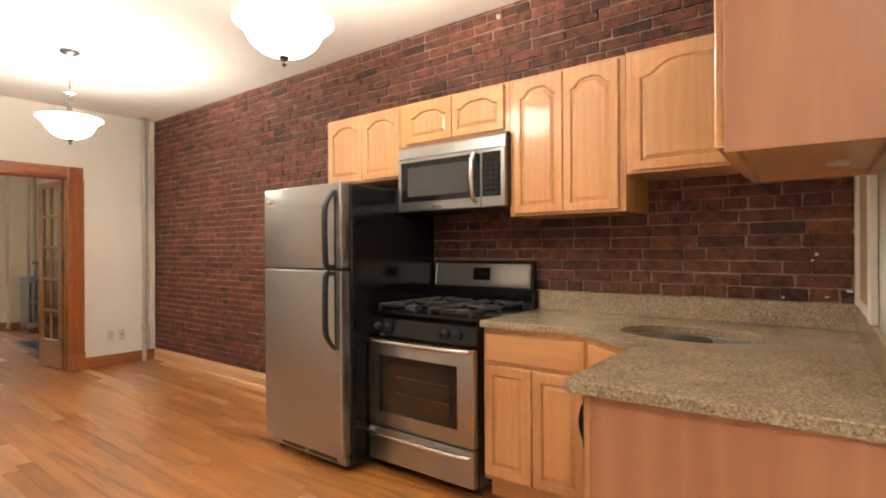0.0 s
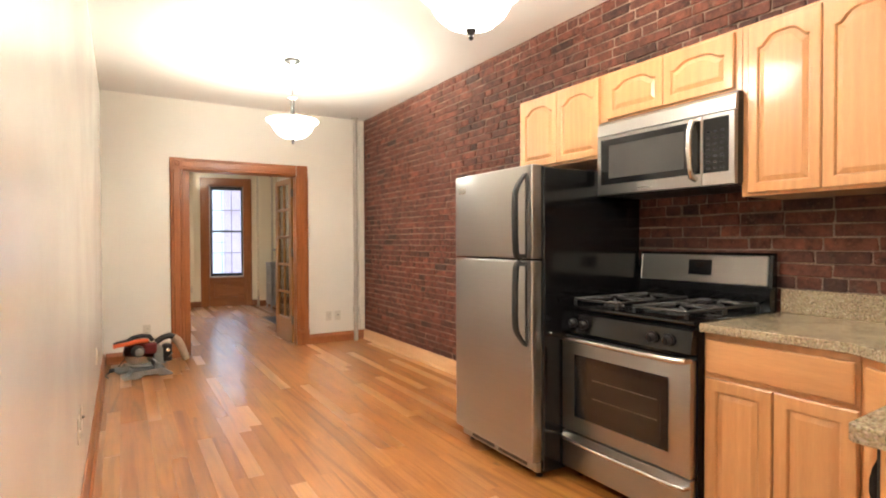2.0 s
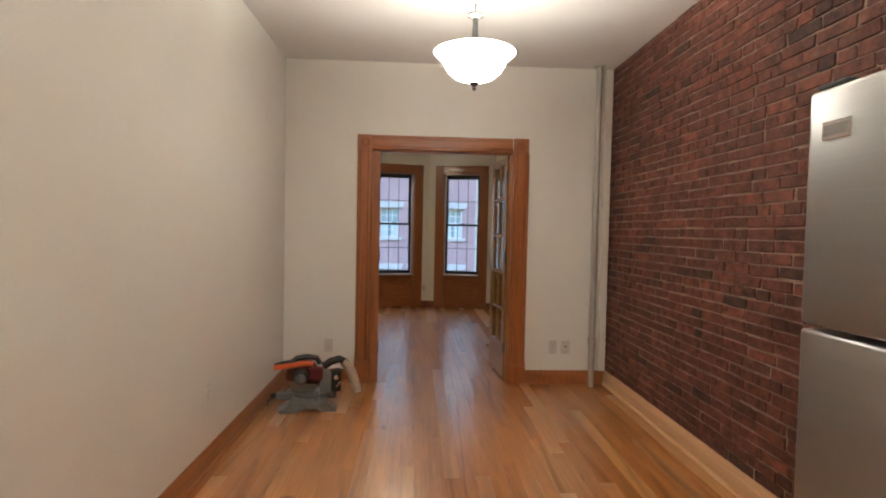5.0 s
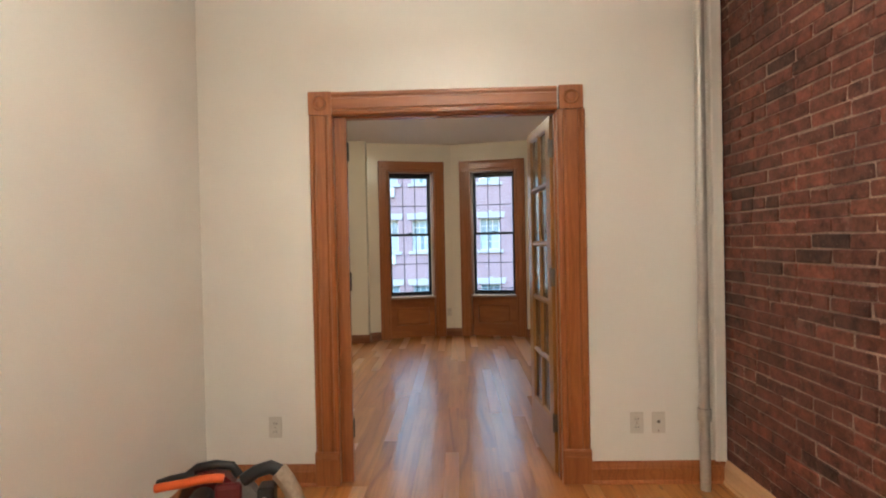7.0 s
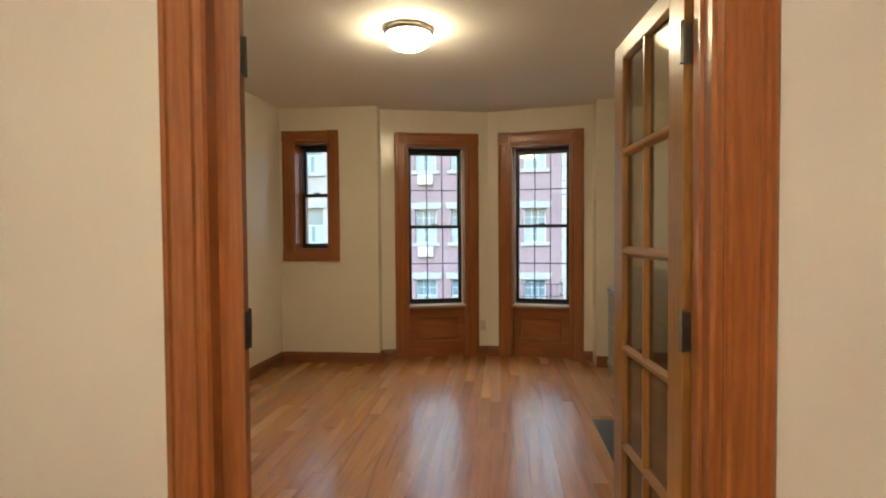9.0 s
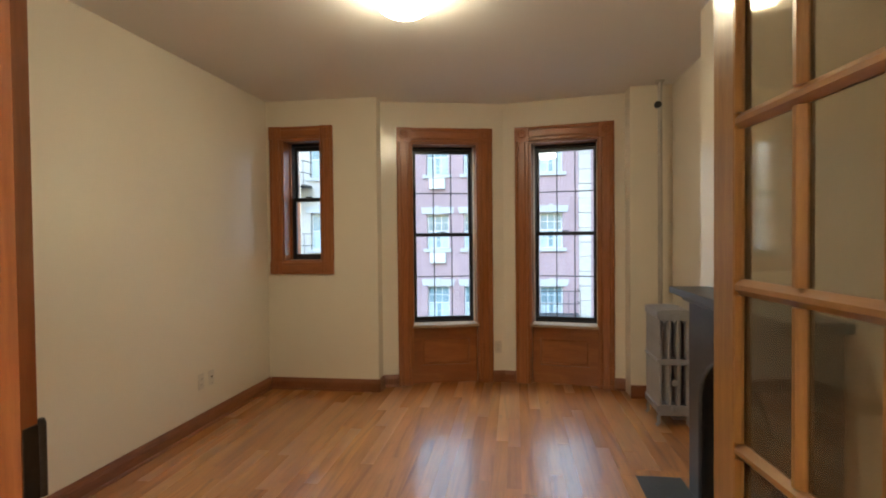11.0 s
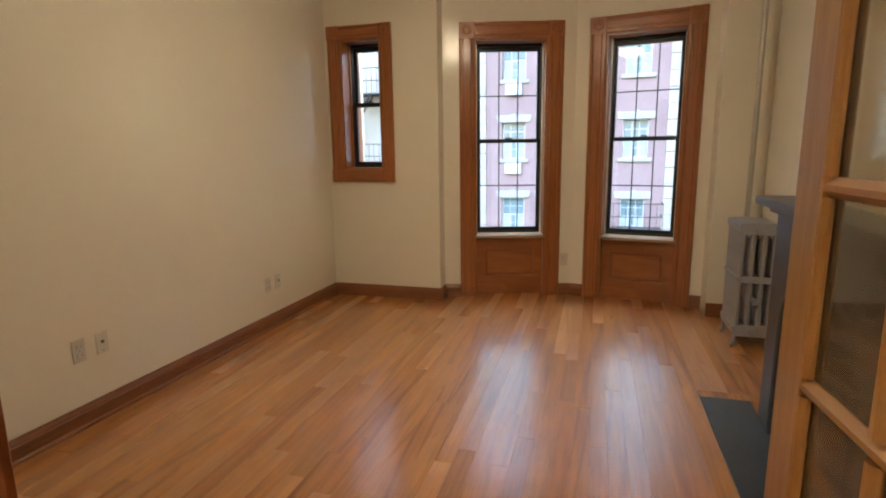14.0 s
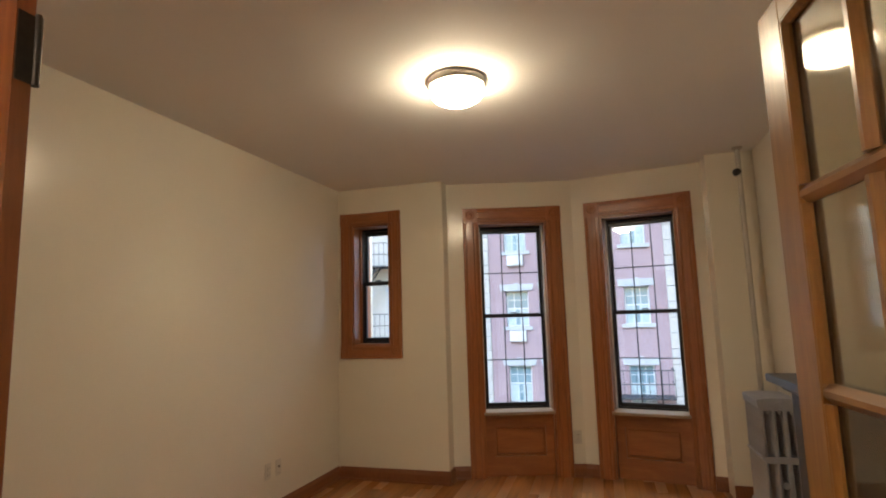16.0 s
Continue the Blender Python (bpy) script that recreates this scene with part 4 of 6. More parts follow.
# ---- refrigerator ----
def refrigerator():
    f = thing("refrigerator", "stainless steel top-freezer refrigerator with black sides and handles", "refrigerator")
    x0, x1, yb, yf, top = 3.562, 4.292, -0.055, -0.880, 1.640
    part("cabinet", box(x0, x1, -0.800, yb, 0.035, top - 0.008, 0.006), BLACK, f, "glossy black cabinet sides")
    split = 1.150
    for nm, a, b in (("freezer_door", split + 0.004, top), ("fridge_door", 0.100, split - 0.006)):
        d = part(nm, box(x0 + 0.001, x1 - 0.001, yf, -0.812, a, b, 0.010, seg=3), FRIDGE_STEEL, f, "brushed stainless door", True)
        part("door_edge", box(x0 + 0.004, x1 - 0.004, -0.8115, -0.802, a + 0.004, b - 0.004), BLACK_MATT, d, "black gasket")
        # curved black handle near the free edge
        hx = x1 - 0.052
        up = nm == "freezer_door"
        root, sgn = (a + 0.004, 1) if up else (b - 0.004, -1)
        line = [(-0.030, 0.0), (-0.046, 0.012), (-0.052, 0.04), (-0.055, 0.12), (-0.056, 0.2), (-0.056, 0.28), (-0.054, 0.33), (-0.049, 0.355), (-0.041, 0.375), (-0.028, 0.397), (-0.014, 0.418), (-0.004, 0.432)]
        bm = bmesh.new()
        rings = []
        for q, (dy, dz) in enumerate(line):
            w_, t_ = 0.0155, 0.014 if q < 7 else 0.014 - 0.0012 * (q - 6)
            lo, hi = line[max(q - 1, 0)], line[min(q + 1, len(line) - 1)]
            tan = Vector((0, hi[0] - lo[0], (hi[1] - lo[1]) * sgn)).normalized()
            nor = Vector((0, tan.z, -tan.y))
            ctr = Vector((hx, yf + 1.25 * dy, root + sgn * dz))
            rings.append([bm.verts.new(ctr + Vector((math.copysign(abs(math.cos(u)) ** 0.6, math.cos(u)) * w_, 0, 0)) + nor * (math.copysign(abs(math.sin(u)) ** 0.6, math.sin(u)) * t_))
                          for u in [2 * math.pi * k / 16 for k in range(16)]])
        for p, q in zip(rings, rings[1:]):
            for k in range(16):
                bm.faces.new((p[k], p[(k + 1) % 16], q[(k + 1) % 16], q[k]))
        bm.faces.new(rings[0])
        bm.faces.new(rings[-1])
        h = part("handle", bm, BLACK_MATT, d, "curved black handle", True)
        za, zb = sorted((root, root + sgn * 0.44))
        part("handle_plate", box(hx + 0.002, hx + 0.015, yf - 0.008, yf + 0.001, za, zb, 0.003), BLACK_MATT, h)
        za, zb = sorted((root, root + sgn * 0.022))
        part("handle_foot", box(hx - 0.0155, hx + 0.0155, yf - 0.058, yf - 0.0075, za, zb, 0.003), BLACK_MATT, h)
    part("badge", box(x0 + 0.046, x0 + 0.119, yf - 0.003, yf + 0.001, 1.533, 1.571, 0.001), CHROME, f, "small silver badge")
    part("badge_plate", box(x0 + 0.051, x0 + 0.114, yf - 0.0045, yf - 0.0029, 1.541, 1.563), STEEL_X, f, "small silver badge")
    part("grille", box(x0 + 0.03, x1 - 0.005, -0.845, -0.8125, 0.045, 0.094, 0.004), STEEL_X, f, "steel toe grille")
    for a, b in ((x0 + 0.14, x0 + 0.36), (x0 + 0.40, x1 - 0.08)):
        part("grille_slot", box(a, b, -0.848, -0.8455, 0.060, 0.076), SLOT, f)
    for a in (x0 + 0.05, x1 - 0.06):
        part("foot", lathe([(0, 0), (0.02, 0), (0.02, 0.012), (0.009, 0.016), (0.009, 0.046), (0, 0.046)], 12, m=pose(a, -0.78, 0)), BLACK_MATT, f, smooth=True)
        part("foot", lathe([(0, 0), (0.02, 0), (0.02, 0.012), (0.009, 0.016), (0.009, 0.046), (0, 0.046)], 12, m=pose(a, -0.12, 0)), BLACK_MATT, f, smooth=True)
    part("hinge_cover", box(x0 + 0.01, x0 + 0.09, -0.87, -0.79, top + 0.0005, top + 0.014, 0.004), BLACK_MATT, f)


refrigerator()


# ---- gas range ----
def gas_range():
    r = thing("gas_range", "stainless steel and black gas range with four burners", "cooker")
    x0, x1, yf = 4.298, 5.048, -0.672
    part("body", box(x0, x1, -0.640, -0.03, 0.055, 0.895, 0.003), BLACK, r, "black enamel sides")
    for a in (x0 + 0.04, x1 - 0.04):
        for y in (-0.58, -0.08):
            part("foot", lathe([(0, 0), (0.016, 0), (0.016, 0.01), (0.008, 0.014), (0.008, 0.06), (0, 0.06)], 10, m=pose(a, y, 0)), BLACK_MATT, r, smooth=True)
    od = part("oven_door", box(x0 + 0.004, x1 - 0.004, yf - 0.012, -0.641, 0.262, 0.750, 0.006, seg=2), STEEL_X, r, "stainless oven door", True)
    part("door_window", box(x0 + 0.095, x1 - 0.105, yf - 0.0145, yf - 0.0122, 0.345, 0.665, 0.001), BLACK, od, "black window surround")
    part("window_glass", box(x0 + 0.135, x1 - 0.145, yf - 0.0165, yf - 0.0147, 0.380, 0.632), DARK_GLASS, od, "dark oven glass")
    for z in (0.465, 0.555):
        part("oven_rack", box(x0 + 0.22, x1 - 0.16, yf - 0.0174, yf - 0.0167, z, z + 0.0035), HINGE, od)

    def bar_handle(z, name, par):
        pts = [(x0 + 0.012, yf - 0.008, z), (x0 + 0.016, yf - 0.045, z), (x0 + 0.05, yf - 0.060, z), (x0 + 0.2, yf - 0.064, z), (x1 - 0.2, yf - 0.064, z), (x1 - 0.05, yf - 0.060, z),
               (x1 - 0.016, yf - 0.045, z), (x1 - 0.012, yf - 0.008, z)]
        return part(name, tube(pts, 0.0135, 12), STEEL_BRIGHT, par, "bright steel bar handle", True)
    bar_handle(0.752, "door_handle", od)
    dr = part("drawer", box(x0 + 0.004, x1 - 0.004, yf - 0.010, -0.641, 0.062, 0.254, 0.006, seg=2), STEEL_X, r, "stainless storage drawer", True)
    part("drawer_handle", tube([(x0 + 0.015, yf - 0.006, 0.225), (x0 + 0.02, yf - 0.034, 0.225), (x0 + 0.06, yf - 0.044, 0.224), ((x0 + x1) / 2, yf - 0.046, 0.222), (x1 - 0.06, yf - 0.044, 0.224),
                               (x1 - 0.02, yf - 0.034, 0.225), (x1 - 0.015, yf - 0.006, 0.225)], 0.011, 10), STEEL_BRIGHT, dr, "bright steel bar handle", True)
    cp = part("control_panel", prism([(-0.641, 0.775), (yf - 0.016, 0.780), (yf - 0.002, 0.872), (-0.641, 0.895)], 'x', x0, x1), BLACK, r, "black control panel")
    for kx in (x0 + 0.090, x0 + 0.165, x1 - 0.185, x1 - 0.105):
        k = part("knob", lathe([(0, 0.030), (0.015, 0.030), (0.018, 0.026), (0.020, 0.006), (0.026, 0.004), (0.026, 0), (0, 0)], 20, m=pose(kx, yf - 0.010, 0.826, 98, 0, 0)), BLACK_MATT, cp, "black knob", True)
        part("pointer", box(kx - 0.004, kx + 0.004, yf - 0.046, yf - 0.038, 0.815, 0.845, 0.001), BLACK_MATT, k)
    ct = part("cooktop", box(x0 - 0.001, x1 + 0.001, yf + 0.002, -0.03, 0.8955, 0.912, 0.005, seg=2), BLACK, r, "glossy black cooktop", True)
    for bx in (x0 + 0.19, x1 - 0.19):
        for by in (-0.50, -0.22):
            bn = part("burner", lathe([(0, 0.935), (0.030, 0.935), (0.036, 0.930), (0.036, 0.924), (0.046, 0.922), (0.05, 0.912), (0, 0.912)], 20, m=pose(bx, by, 0)), IRON, ct, "cast burner cap", True)
            gr = bmesh.new()
            zt, s, k = 0.950, 0.142, 0.0065
            for q in (-1, 1):
                box(bx - s, bx + s, by + q * (s - k) - k, by + q * (s - k) + k, zt - 0.012, zt, 0.003, gr)
                box(bx + q * (s - k) - k, bx + q * (s - k) + k, by - s + 2 * k, by + s - 2 * k, zt - 0.012, zt, 0.003, gr)
                for p in (-1, 1):
                    box(bx + q * (s - k) - k, bx + q * (s - k) + k, by + p * (s - k) - k, by + p * (s - k) + k, 0.913, zt - 0.012, 0.002, gr)
            for a in range(4):
                dx, dy = math.cos(a * math.pi / 2), math.sin(a * math.pi / 2)
                tube([(bx + dx * 0.026, by + dy * 0.026, zt + 0.004), (bx + dx * s * 0.6, by + dy * s * 0.6, zt + 0.002), (bx + dx * (s - k), by + dy * (s - k), zt - 0.004)], 0.0075, 6, gr)
            for a in range(4):
                dx, dy = math.cos(a * math.pi / 2 + math.pi / 4), math.sin(a * math.pi / 2 + math.pi / 4)
                tube([(bx + dx * 0.06, by + dy * 0.06, zt + 0.002), (bx + dx * s * 1.30, by + dy * s * 1.30, zt - 0.005)], 0.006, 6, gr)
            part("grate", gr, IRON, ct, "cast iron pan grate", True)
    bg = part("backguard", prism([(-0.03, 0.912), (-0.085, 0.912), (-0.095, 0.99), (-0.075, 1.02), (-0.058, 1.175), (-0.048, 1.185), (-0.03, 1.185)], 'x', x0, x1), BLACK, r, "black backguard")
    ang = math.degrees(math.atan2(0.017, 0.155))
    pl = box(x0 + 0.02, x1 - 0.02, -0.003, 0.0, 0.006, 0.150, 0.006)
    bmesh.ops.transform(pl, matrix=pose(0, -0.0755, 1.022, -ang), verts=pl.verts)
    part("steel_fascia", pl, STEEL_X, bg, "stainless fascia")
    cl = box((x0 + x1) / 2 - 0.055, (x0 + x1) / 2 + 0.075, -0.006, -0.0032, 0.045, 0.125, 0.002)
    bmesh.ops.transform(cl, matrix=pose(0, -0.0755, 1.022, -ang), verts=cl.verts)
    part("clock_panel", cl, BLACK, bg, "black clock panel")
    cw = box((x0 + x1) / 2 - 0.02, (x0 + x1) / 2 + 0.045, -0.0068, -0.0062, 0.085, 0.110)
    bmesh.ops.transform(cw, matrix=pose(0, -0.0755, 1.022, -ang), verts=cw.verts)
    part("clock_window", cw, DARK_GLASS, bg)


gas_range()


# ---- microwave ----
def microwave():
    m = thing("microwave", "stainless steel over-range microwave with a black window", "microwave")
    x0, x1, z0, z1, yf = 4.287, 5.063, 1.492, 1.898, -0.385
    part("body", box(x0, x1, yf + 0.005, -0.01, z0 + 0.006, z1, 0.003), BLACK_MATT, m, "black case")
    part("underside", box(x0 + 0.01, x1 - 0.01, yf + 0.02, -0.02, z0 - 0.004, z0 + 0.0055), BLACK_MATT, m)
    part("vent_hood", prism([(yf + 0.0045, z1 - 0.004), (yf - 0.014, z1 - 0.02), (yf - 0.022, z1 - 0.082), (yf + 0.0045, z1 - 0.082)], 'x', x0, x1), STEEL_X, m, "stainless vent strip")
    dx1 = x1 - 0.155
    d = part("door", box(x0, dx1, yf - 0.022, yf + 0.0045, z0, z1 - 0.086, 0.004), STEEL_X, m, "stainless door")
    part("door_window", box(x0 + 0.028, dx1 - 0.004, yf - 0.0245, yf - 0.0222, z0 + 0.058, z1 - 0.105, 0.001), BLACK, d, "black window surround")
    part("window_glass", box(x0 + 0.085, dx1 - 0.085, yf - 0.0262, yf - 0.0247, z0 + 0.090, z1 - 0.140, 0.0005), MESH_GLASS, d, "dark mesh glass")
    hx = dx1 - 0.030
    part("handle", tube([(hx, yf - 0.022, z0 + 0.035), (hx, yf - 0.050, z0 + 0.045), (hx, yf - 0.066, z0 + 0.09), (hx, yf - 0.072, z0 + 0.17), (hx, yf - 0.068, z0 + 0.25), (hx, yf - 0.052, z0 + 0.295),
                         (hx, yf - 0.022, z0 + 0.305)], 0.0145, 12), STEEL_BRIGHT, d, "curved bright steel handle", True)
    k = part("control_panel", box(dx1 + 0.003, x1, yf - 0.022, yf + 0.0045, z0, z1 - 0.086, 0.004), STEEL_X, m, "stainless control side")
    f = part("keypad", box(dx1 + 0.010, x1 - 0.026, yf - 0.0245, yf - 0.0222, z0 + 0.058, z1 - 0.105, 0.001), BLACK, k, "black keypad")
    for r in range(7):
        for c in range(3):
            a, b = dx1 + 0.022 + c * 0.033, z0 + 0.070 + r * 0.027
            part("key", box(a + 0.004, a + 0.020, yf - 0.0251, yf - 0.0246, b + 0.004, b + 0.012), BLACK_MATT, f)
    part("brand_plate", box((x0 + dx1) / 2 - 0.04, (x0 + dx1) / 2 + 0.04, yf - 0.0235, yf - 0.0222, z0 + 0.022, z0 + 0.030), CHROME, d, "small silver badge")


microwave()

# ---- front room things ----
def radiator():
    r = thing("cast_iron_radiator", "silver-painted cast iron column radiator beside the front wall", "radiator")
    y0, y1 = -0.365, -0.115
    n, pitch = 6, 0.0625
    cols = 4
    sec = bmesh.new()
    step = (y1 - y0 - 0.05) / (cols - 1)
    ys = [y0 + 0.025 + i * step for i in range(cols)]
    for y in ys:
        tube([(0, y, 0.15), (0, y, 0.30), (0, y, 0.50), (0, y, 0.70), (0, y, 0.80)], 0.0185, 8, sec)
    for z0, z1 in ((0.085, 0.165), (0.785, 0.865), (0.46, 0.505)):
        pts = []
        for i in range(9):
            a = math.pi * i / 8
            pts.append(((y0 + y1) / 2 + ((y1 - y0) / 2) * math.cos(a), z1 - 0.012 + 0.012 * math.sin(a)))
        pts += [(y0 + 0.004, z0 + 0.02), (y0 + 0.03, z0), (y1 - 0.03, z0), (y1 - 0.004, z0 + 0.02)]
        prism(pts, 'x', -0.026, 0.026, sec)
    for y in (ys[1] + step / 2, ys[0] + step / 2, ys[2] + step / 2):
        tube([(-0.02, y, 0.77), (0.022, y, 0.775)], 0.010, 8, sec)
    tube([(-0.024, (y0 + y1) / 2, 0.33), (0.030, (y0 + y1) / 2, 0.33)], 0.022, 10, sec)
    tube([(-0.024, (y0 + y1) / 2, 0.125), (0.034, (y0 + y1) / 2, 0.125)], 0.030, 12, sec)
    me = bpy.data.meshes.new("section")
    bmesh.ops.recalc_face_normals(sec, faces=sec.faces)
    sec.to_mesh(me)
    sec.free()
    for f in me.polygons:
        f.use_smooth = True
    me.set_sharp_from_angle(angle=radians(45))
    me.materials.append(RAD)
    for i in range(n):
        s = new("section", me)
        s.parent = r
        s.location = (-3.842 + i * pitch, 0, 0)
        if i in (0, n - 1):
            for y, d in ((y0 + 0.03, -1), (y1 - 0.03, 1)):
                part("foot", tube([(0, y, 0.10), (0, y + d * 0.012, 0.06), (0, y + d * 0.006, 0.025), (0, y + d * 0.028, 0.004)], 0.014, 8), RAD, s, smooth=True)
    # relief scroll on the end section
    e = part("end_ornament", tube([(-3.500, (y0 + y1) / 2 + 0.045 * math.cos(a) * (1 - a / 9), 0.815 + 0.022 * math.sin(a)) for a in [k * 0.5 for k in range(13)]], 0.005, 6), RAD, r, smooth=True)
    part("cap_plug", lathe([(0, 0.014), (0.018, 0.012), (0.026, 0.0), (0, 0)], 8, m=pose(-3.498, (y0 + y1) / 2, 0.125, 0, 90, 0)), RAD, r, smooth=True)
    return r


radiator()

sp = thing("steam_riser_pipe", "thin painted steam riser pipe with a collar near the ceiling", "pipe")
part("pipe", tube([(-4.10, -0.185, 0.0), (-4.10, -0.185, 1.3), (-4.10, -0.185, CEIL_F - 0.001)], 0.019, 14), PIPE, sp, smooth=True)
part("ceiling_collar", lathe([(0.019, CEIL_F - 0.02), (0.036, CEIL_F - 0.014), (0.04, CEIL_F - 0.001), (0.02, CEIL_F - 0.001)], 18, m=pose(-4.10, -0.185, 0)), PIPE, sp, smooth=True)
part("valve_knob", lathe([(0, -0.03), (0.02, -0.026), (0.032, -0.008), (0.032, 0.008), (0.02, 0.026), (0, 0.03)], 14, m=pose(-4.10, -0.200, 2.50)), BRONZE, sp, "dark valve knob", True)

# fireplace
fp = thing("fireplace", "painted slate fireplace surround with an arched opening", "fireplace")
fx0, fx1, fy = -2.50, -1.32, -0.445
def arch_pts(x0, x1, spring, rise, n=20):
    c, h = (x0 + x1) / 2, (x1 - x0) / 2
    return [(c + h * math.cos(math.pi * i / n), spring + rise * math.sin(math.pi * i / n)) for i in range(n + 1)]
ox0, ox1 = -2.30, -1.52
ap = arch_pts(ox0, ox1, 0.55, 0.28)
bm = prism([(fx1, 0.0), (fx1, 1.085), (fx0, 1.085), (fx0, 0.0), (ox0, 0.0)] + ap[::-1] + [(ox1, 0.0)], 'y', fy, -0.321)
part("surround", bm, SLATE, fp, "dark grey slate surround")
part("arch_moulding", tube([(x, fy - 0.004, z) for x, z in [(ox1 - 0.0, 0.0)] + ap + [(ox0, 0.0)]], 0.014, 8), SLATE, fp, smooth=True)
part("mantel_shelf", box(-2.56, -1.26, -0.535, -0.321, 1.086, 1.124, 0.006, seg=2), SLATE, fp, "slate mantel shelf")
part("shelf_moulding", box(-2.52, -1.30, -0.480, -0.4455, 1.05, 1.0855, 0.008), SLATE, fp)
# no recess is built: a thin near-black sheet fills the arched opening
part("firebox", box(ox0 + 0.02, ox1 - 0.02, -0.330, -0.3215, 0.0, 0.84), FIREBOX_BLACK, fp, "flat black sheet filling the firebox opening")
he = thing("hearth", "blue-black slate hearth slab flush with the floor", "hearth")
part("slab", box(-2.65, -1.16, -0.70, -0.446, -0.012, 0.004, 0.002), SLATE, he)
part("oak_border", box(-2.735, -2.653, -0.78, -0.32, -0.012, 0.0012), FLOOR_I, he, "oak border board")
part("oak_border", box(-2.652, -1.10, -0.785, -0.703, -0.012, 0.0012), FLOOR_I, he, "oak border board")

# ---- pipes by the brick wall ----
hp = thing("heating_riser_pipe", "silver-painted heating riser pipe with a coupling", "pipe")
part("pipe", tube([(0.10, -0.160, 0.0), (0.10, -0.160, 1.4), (0.10, -0.160, CEIL - 0.001)], 0.026, 16), PIPE, hp, smooth=True)
part("coupling", lathe([(0.026, 0.36), (0.034, 0.363), (0.034, 0.425), (0.026, 0.43)], 16, m=pose(0.10, -0.160, 0)), PIPE, hp, "pipe coupling", True)
part("ceiling_collar", lathe([(0.026, CEIL - 0.015), (0.045, CEIL - 0.008), (0.047, CEIL - 0.001), (0.026, CEIL - 0.001)], 18, m=pose(0.10, -0.160, 0)), PIPE, hp, smooth=True)
cs = thing("corner_strip", "pale painted wooden strip in the brick corner", "trim", kind="structure")
part("strip", box(0.001, 0.040, -0.075, -0.014, 0.12, CEIL - 0.002, 0.006), WHITE_TRIM, cs)


# ---- wall plates ----
def wall_plate(m, kind_, label, group):
    """An outlet or switch plate; local y is into the wall."""
    p = thing("wall_outlet" if kind_ == "duplex" else "cable_plate", label, "wall outlet" if kind_ == "duplex" else "wall plate", m, group)
    part("plate", box(-0.036, 0.036, -0.006, -0.0005, -0.058, 0.058, 0.003, seg=2), PLASTIC, p, "ivory plastic plate")
    if kind_ == "duplex":
        for z in (-0.022, 0.022):
            s = part("socket", box(-0.017, 0.017, -0.009, -0.0062, z - 0.014, z + 0.014, 0.004), PLASTIC, p)
            for x in (-0.007, 0.007):
                part("slot", box(x - 0.0014, x + 0.0014, -0.0096, -0.0091, z - 0.005, z + 0.005), SLOT, s)
    else:
        part("jack", lathe([(0, 0.010), (0.004, 0.010), (0.005, 0.004), (0.009, 0.004), (0.009, 0), (0, 0)], 12, m=pose(0, -0.006, 0.006, 90)), HINGE, p, "dull metal cable jack", True)
    part("screw", lathe([(0, 0.0015), (0.003, 0.001), (0.0035, 0), (0, 0)], 8, m=pose(0, -0.006, 0 if kind_ == "duplex" else -0.042, 90)), CHROME, p)
    return p


def on_wall(x, y, z, way):
    return pose(x, y, z, 0, 0, {'west': 90, 'south': 180, 'north': 0}[way])


DUP, CAB = "ivory plastic duplex outlet on the cream wall", "ivory plastic cable plate on the cream wall"
for y, k in ((-0.479, "duplex"), (-0.363, "cable")):
    wall_plate(on_wall(0, y, 0.322, 'west'), k, DUP if k == "duplex" else CAB, "outlets on the door wall")
wall_plate(on_wall(0, -2.451, 0.320, 'west'), "duplex", DUP, "outlets on the door wall")
for x, k in ((3.63, "duplex"), (3.46, "cable"), (1.69, "duplex")):
    wall_plate(on_wall(x, Y_LEFT, 0.445 if x > 2 else 0.405, 'south'), k, DUP if k == "duplex" else CAB, "outlets on the long wall")
for x, k in ((-1.55, "duplex"), (-1.68, "cable"), (-3.12, "duplex"), (-3.25, "cable")):
    wall_plate(on_wall(x, FY_L + (FY_L2 - FY_L) * (x - FX) / (-DOOR_T - FX), 0.395 if x > -2 else 0.35, 'south'), k, DUP if k == "duplex" else CAB, "outlets in the front room")
wall_plate(MA @ pose(1.115, 0, 0.34), "duplex", DUP, "outlets in the front room")


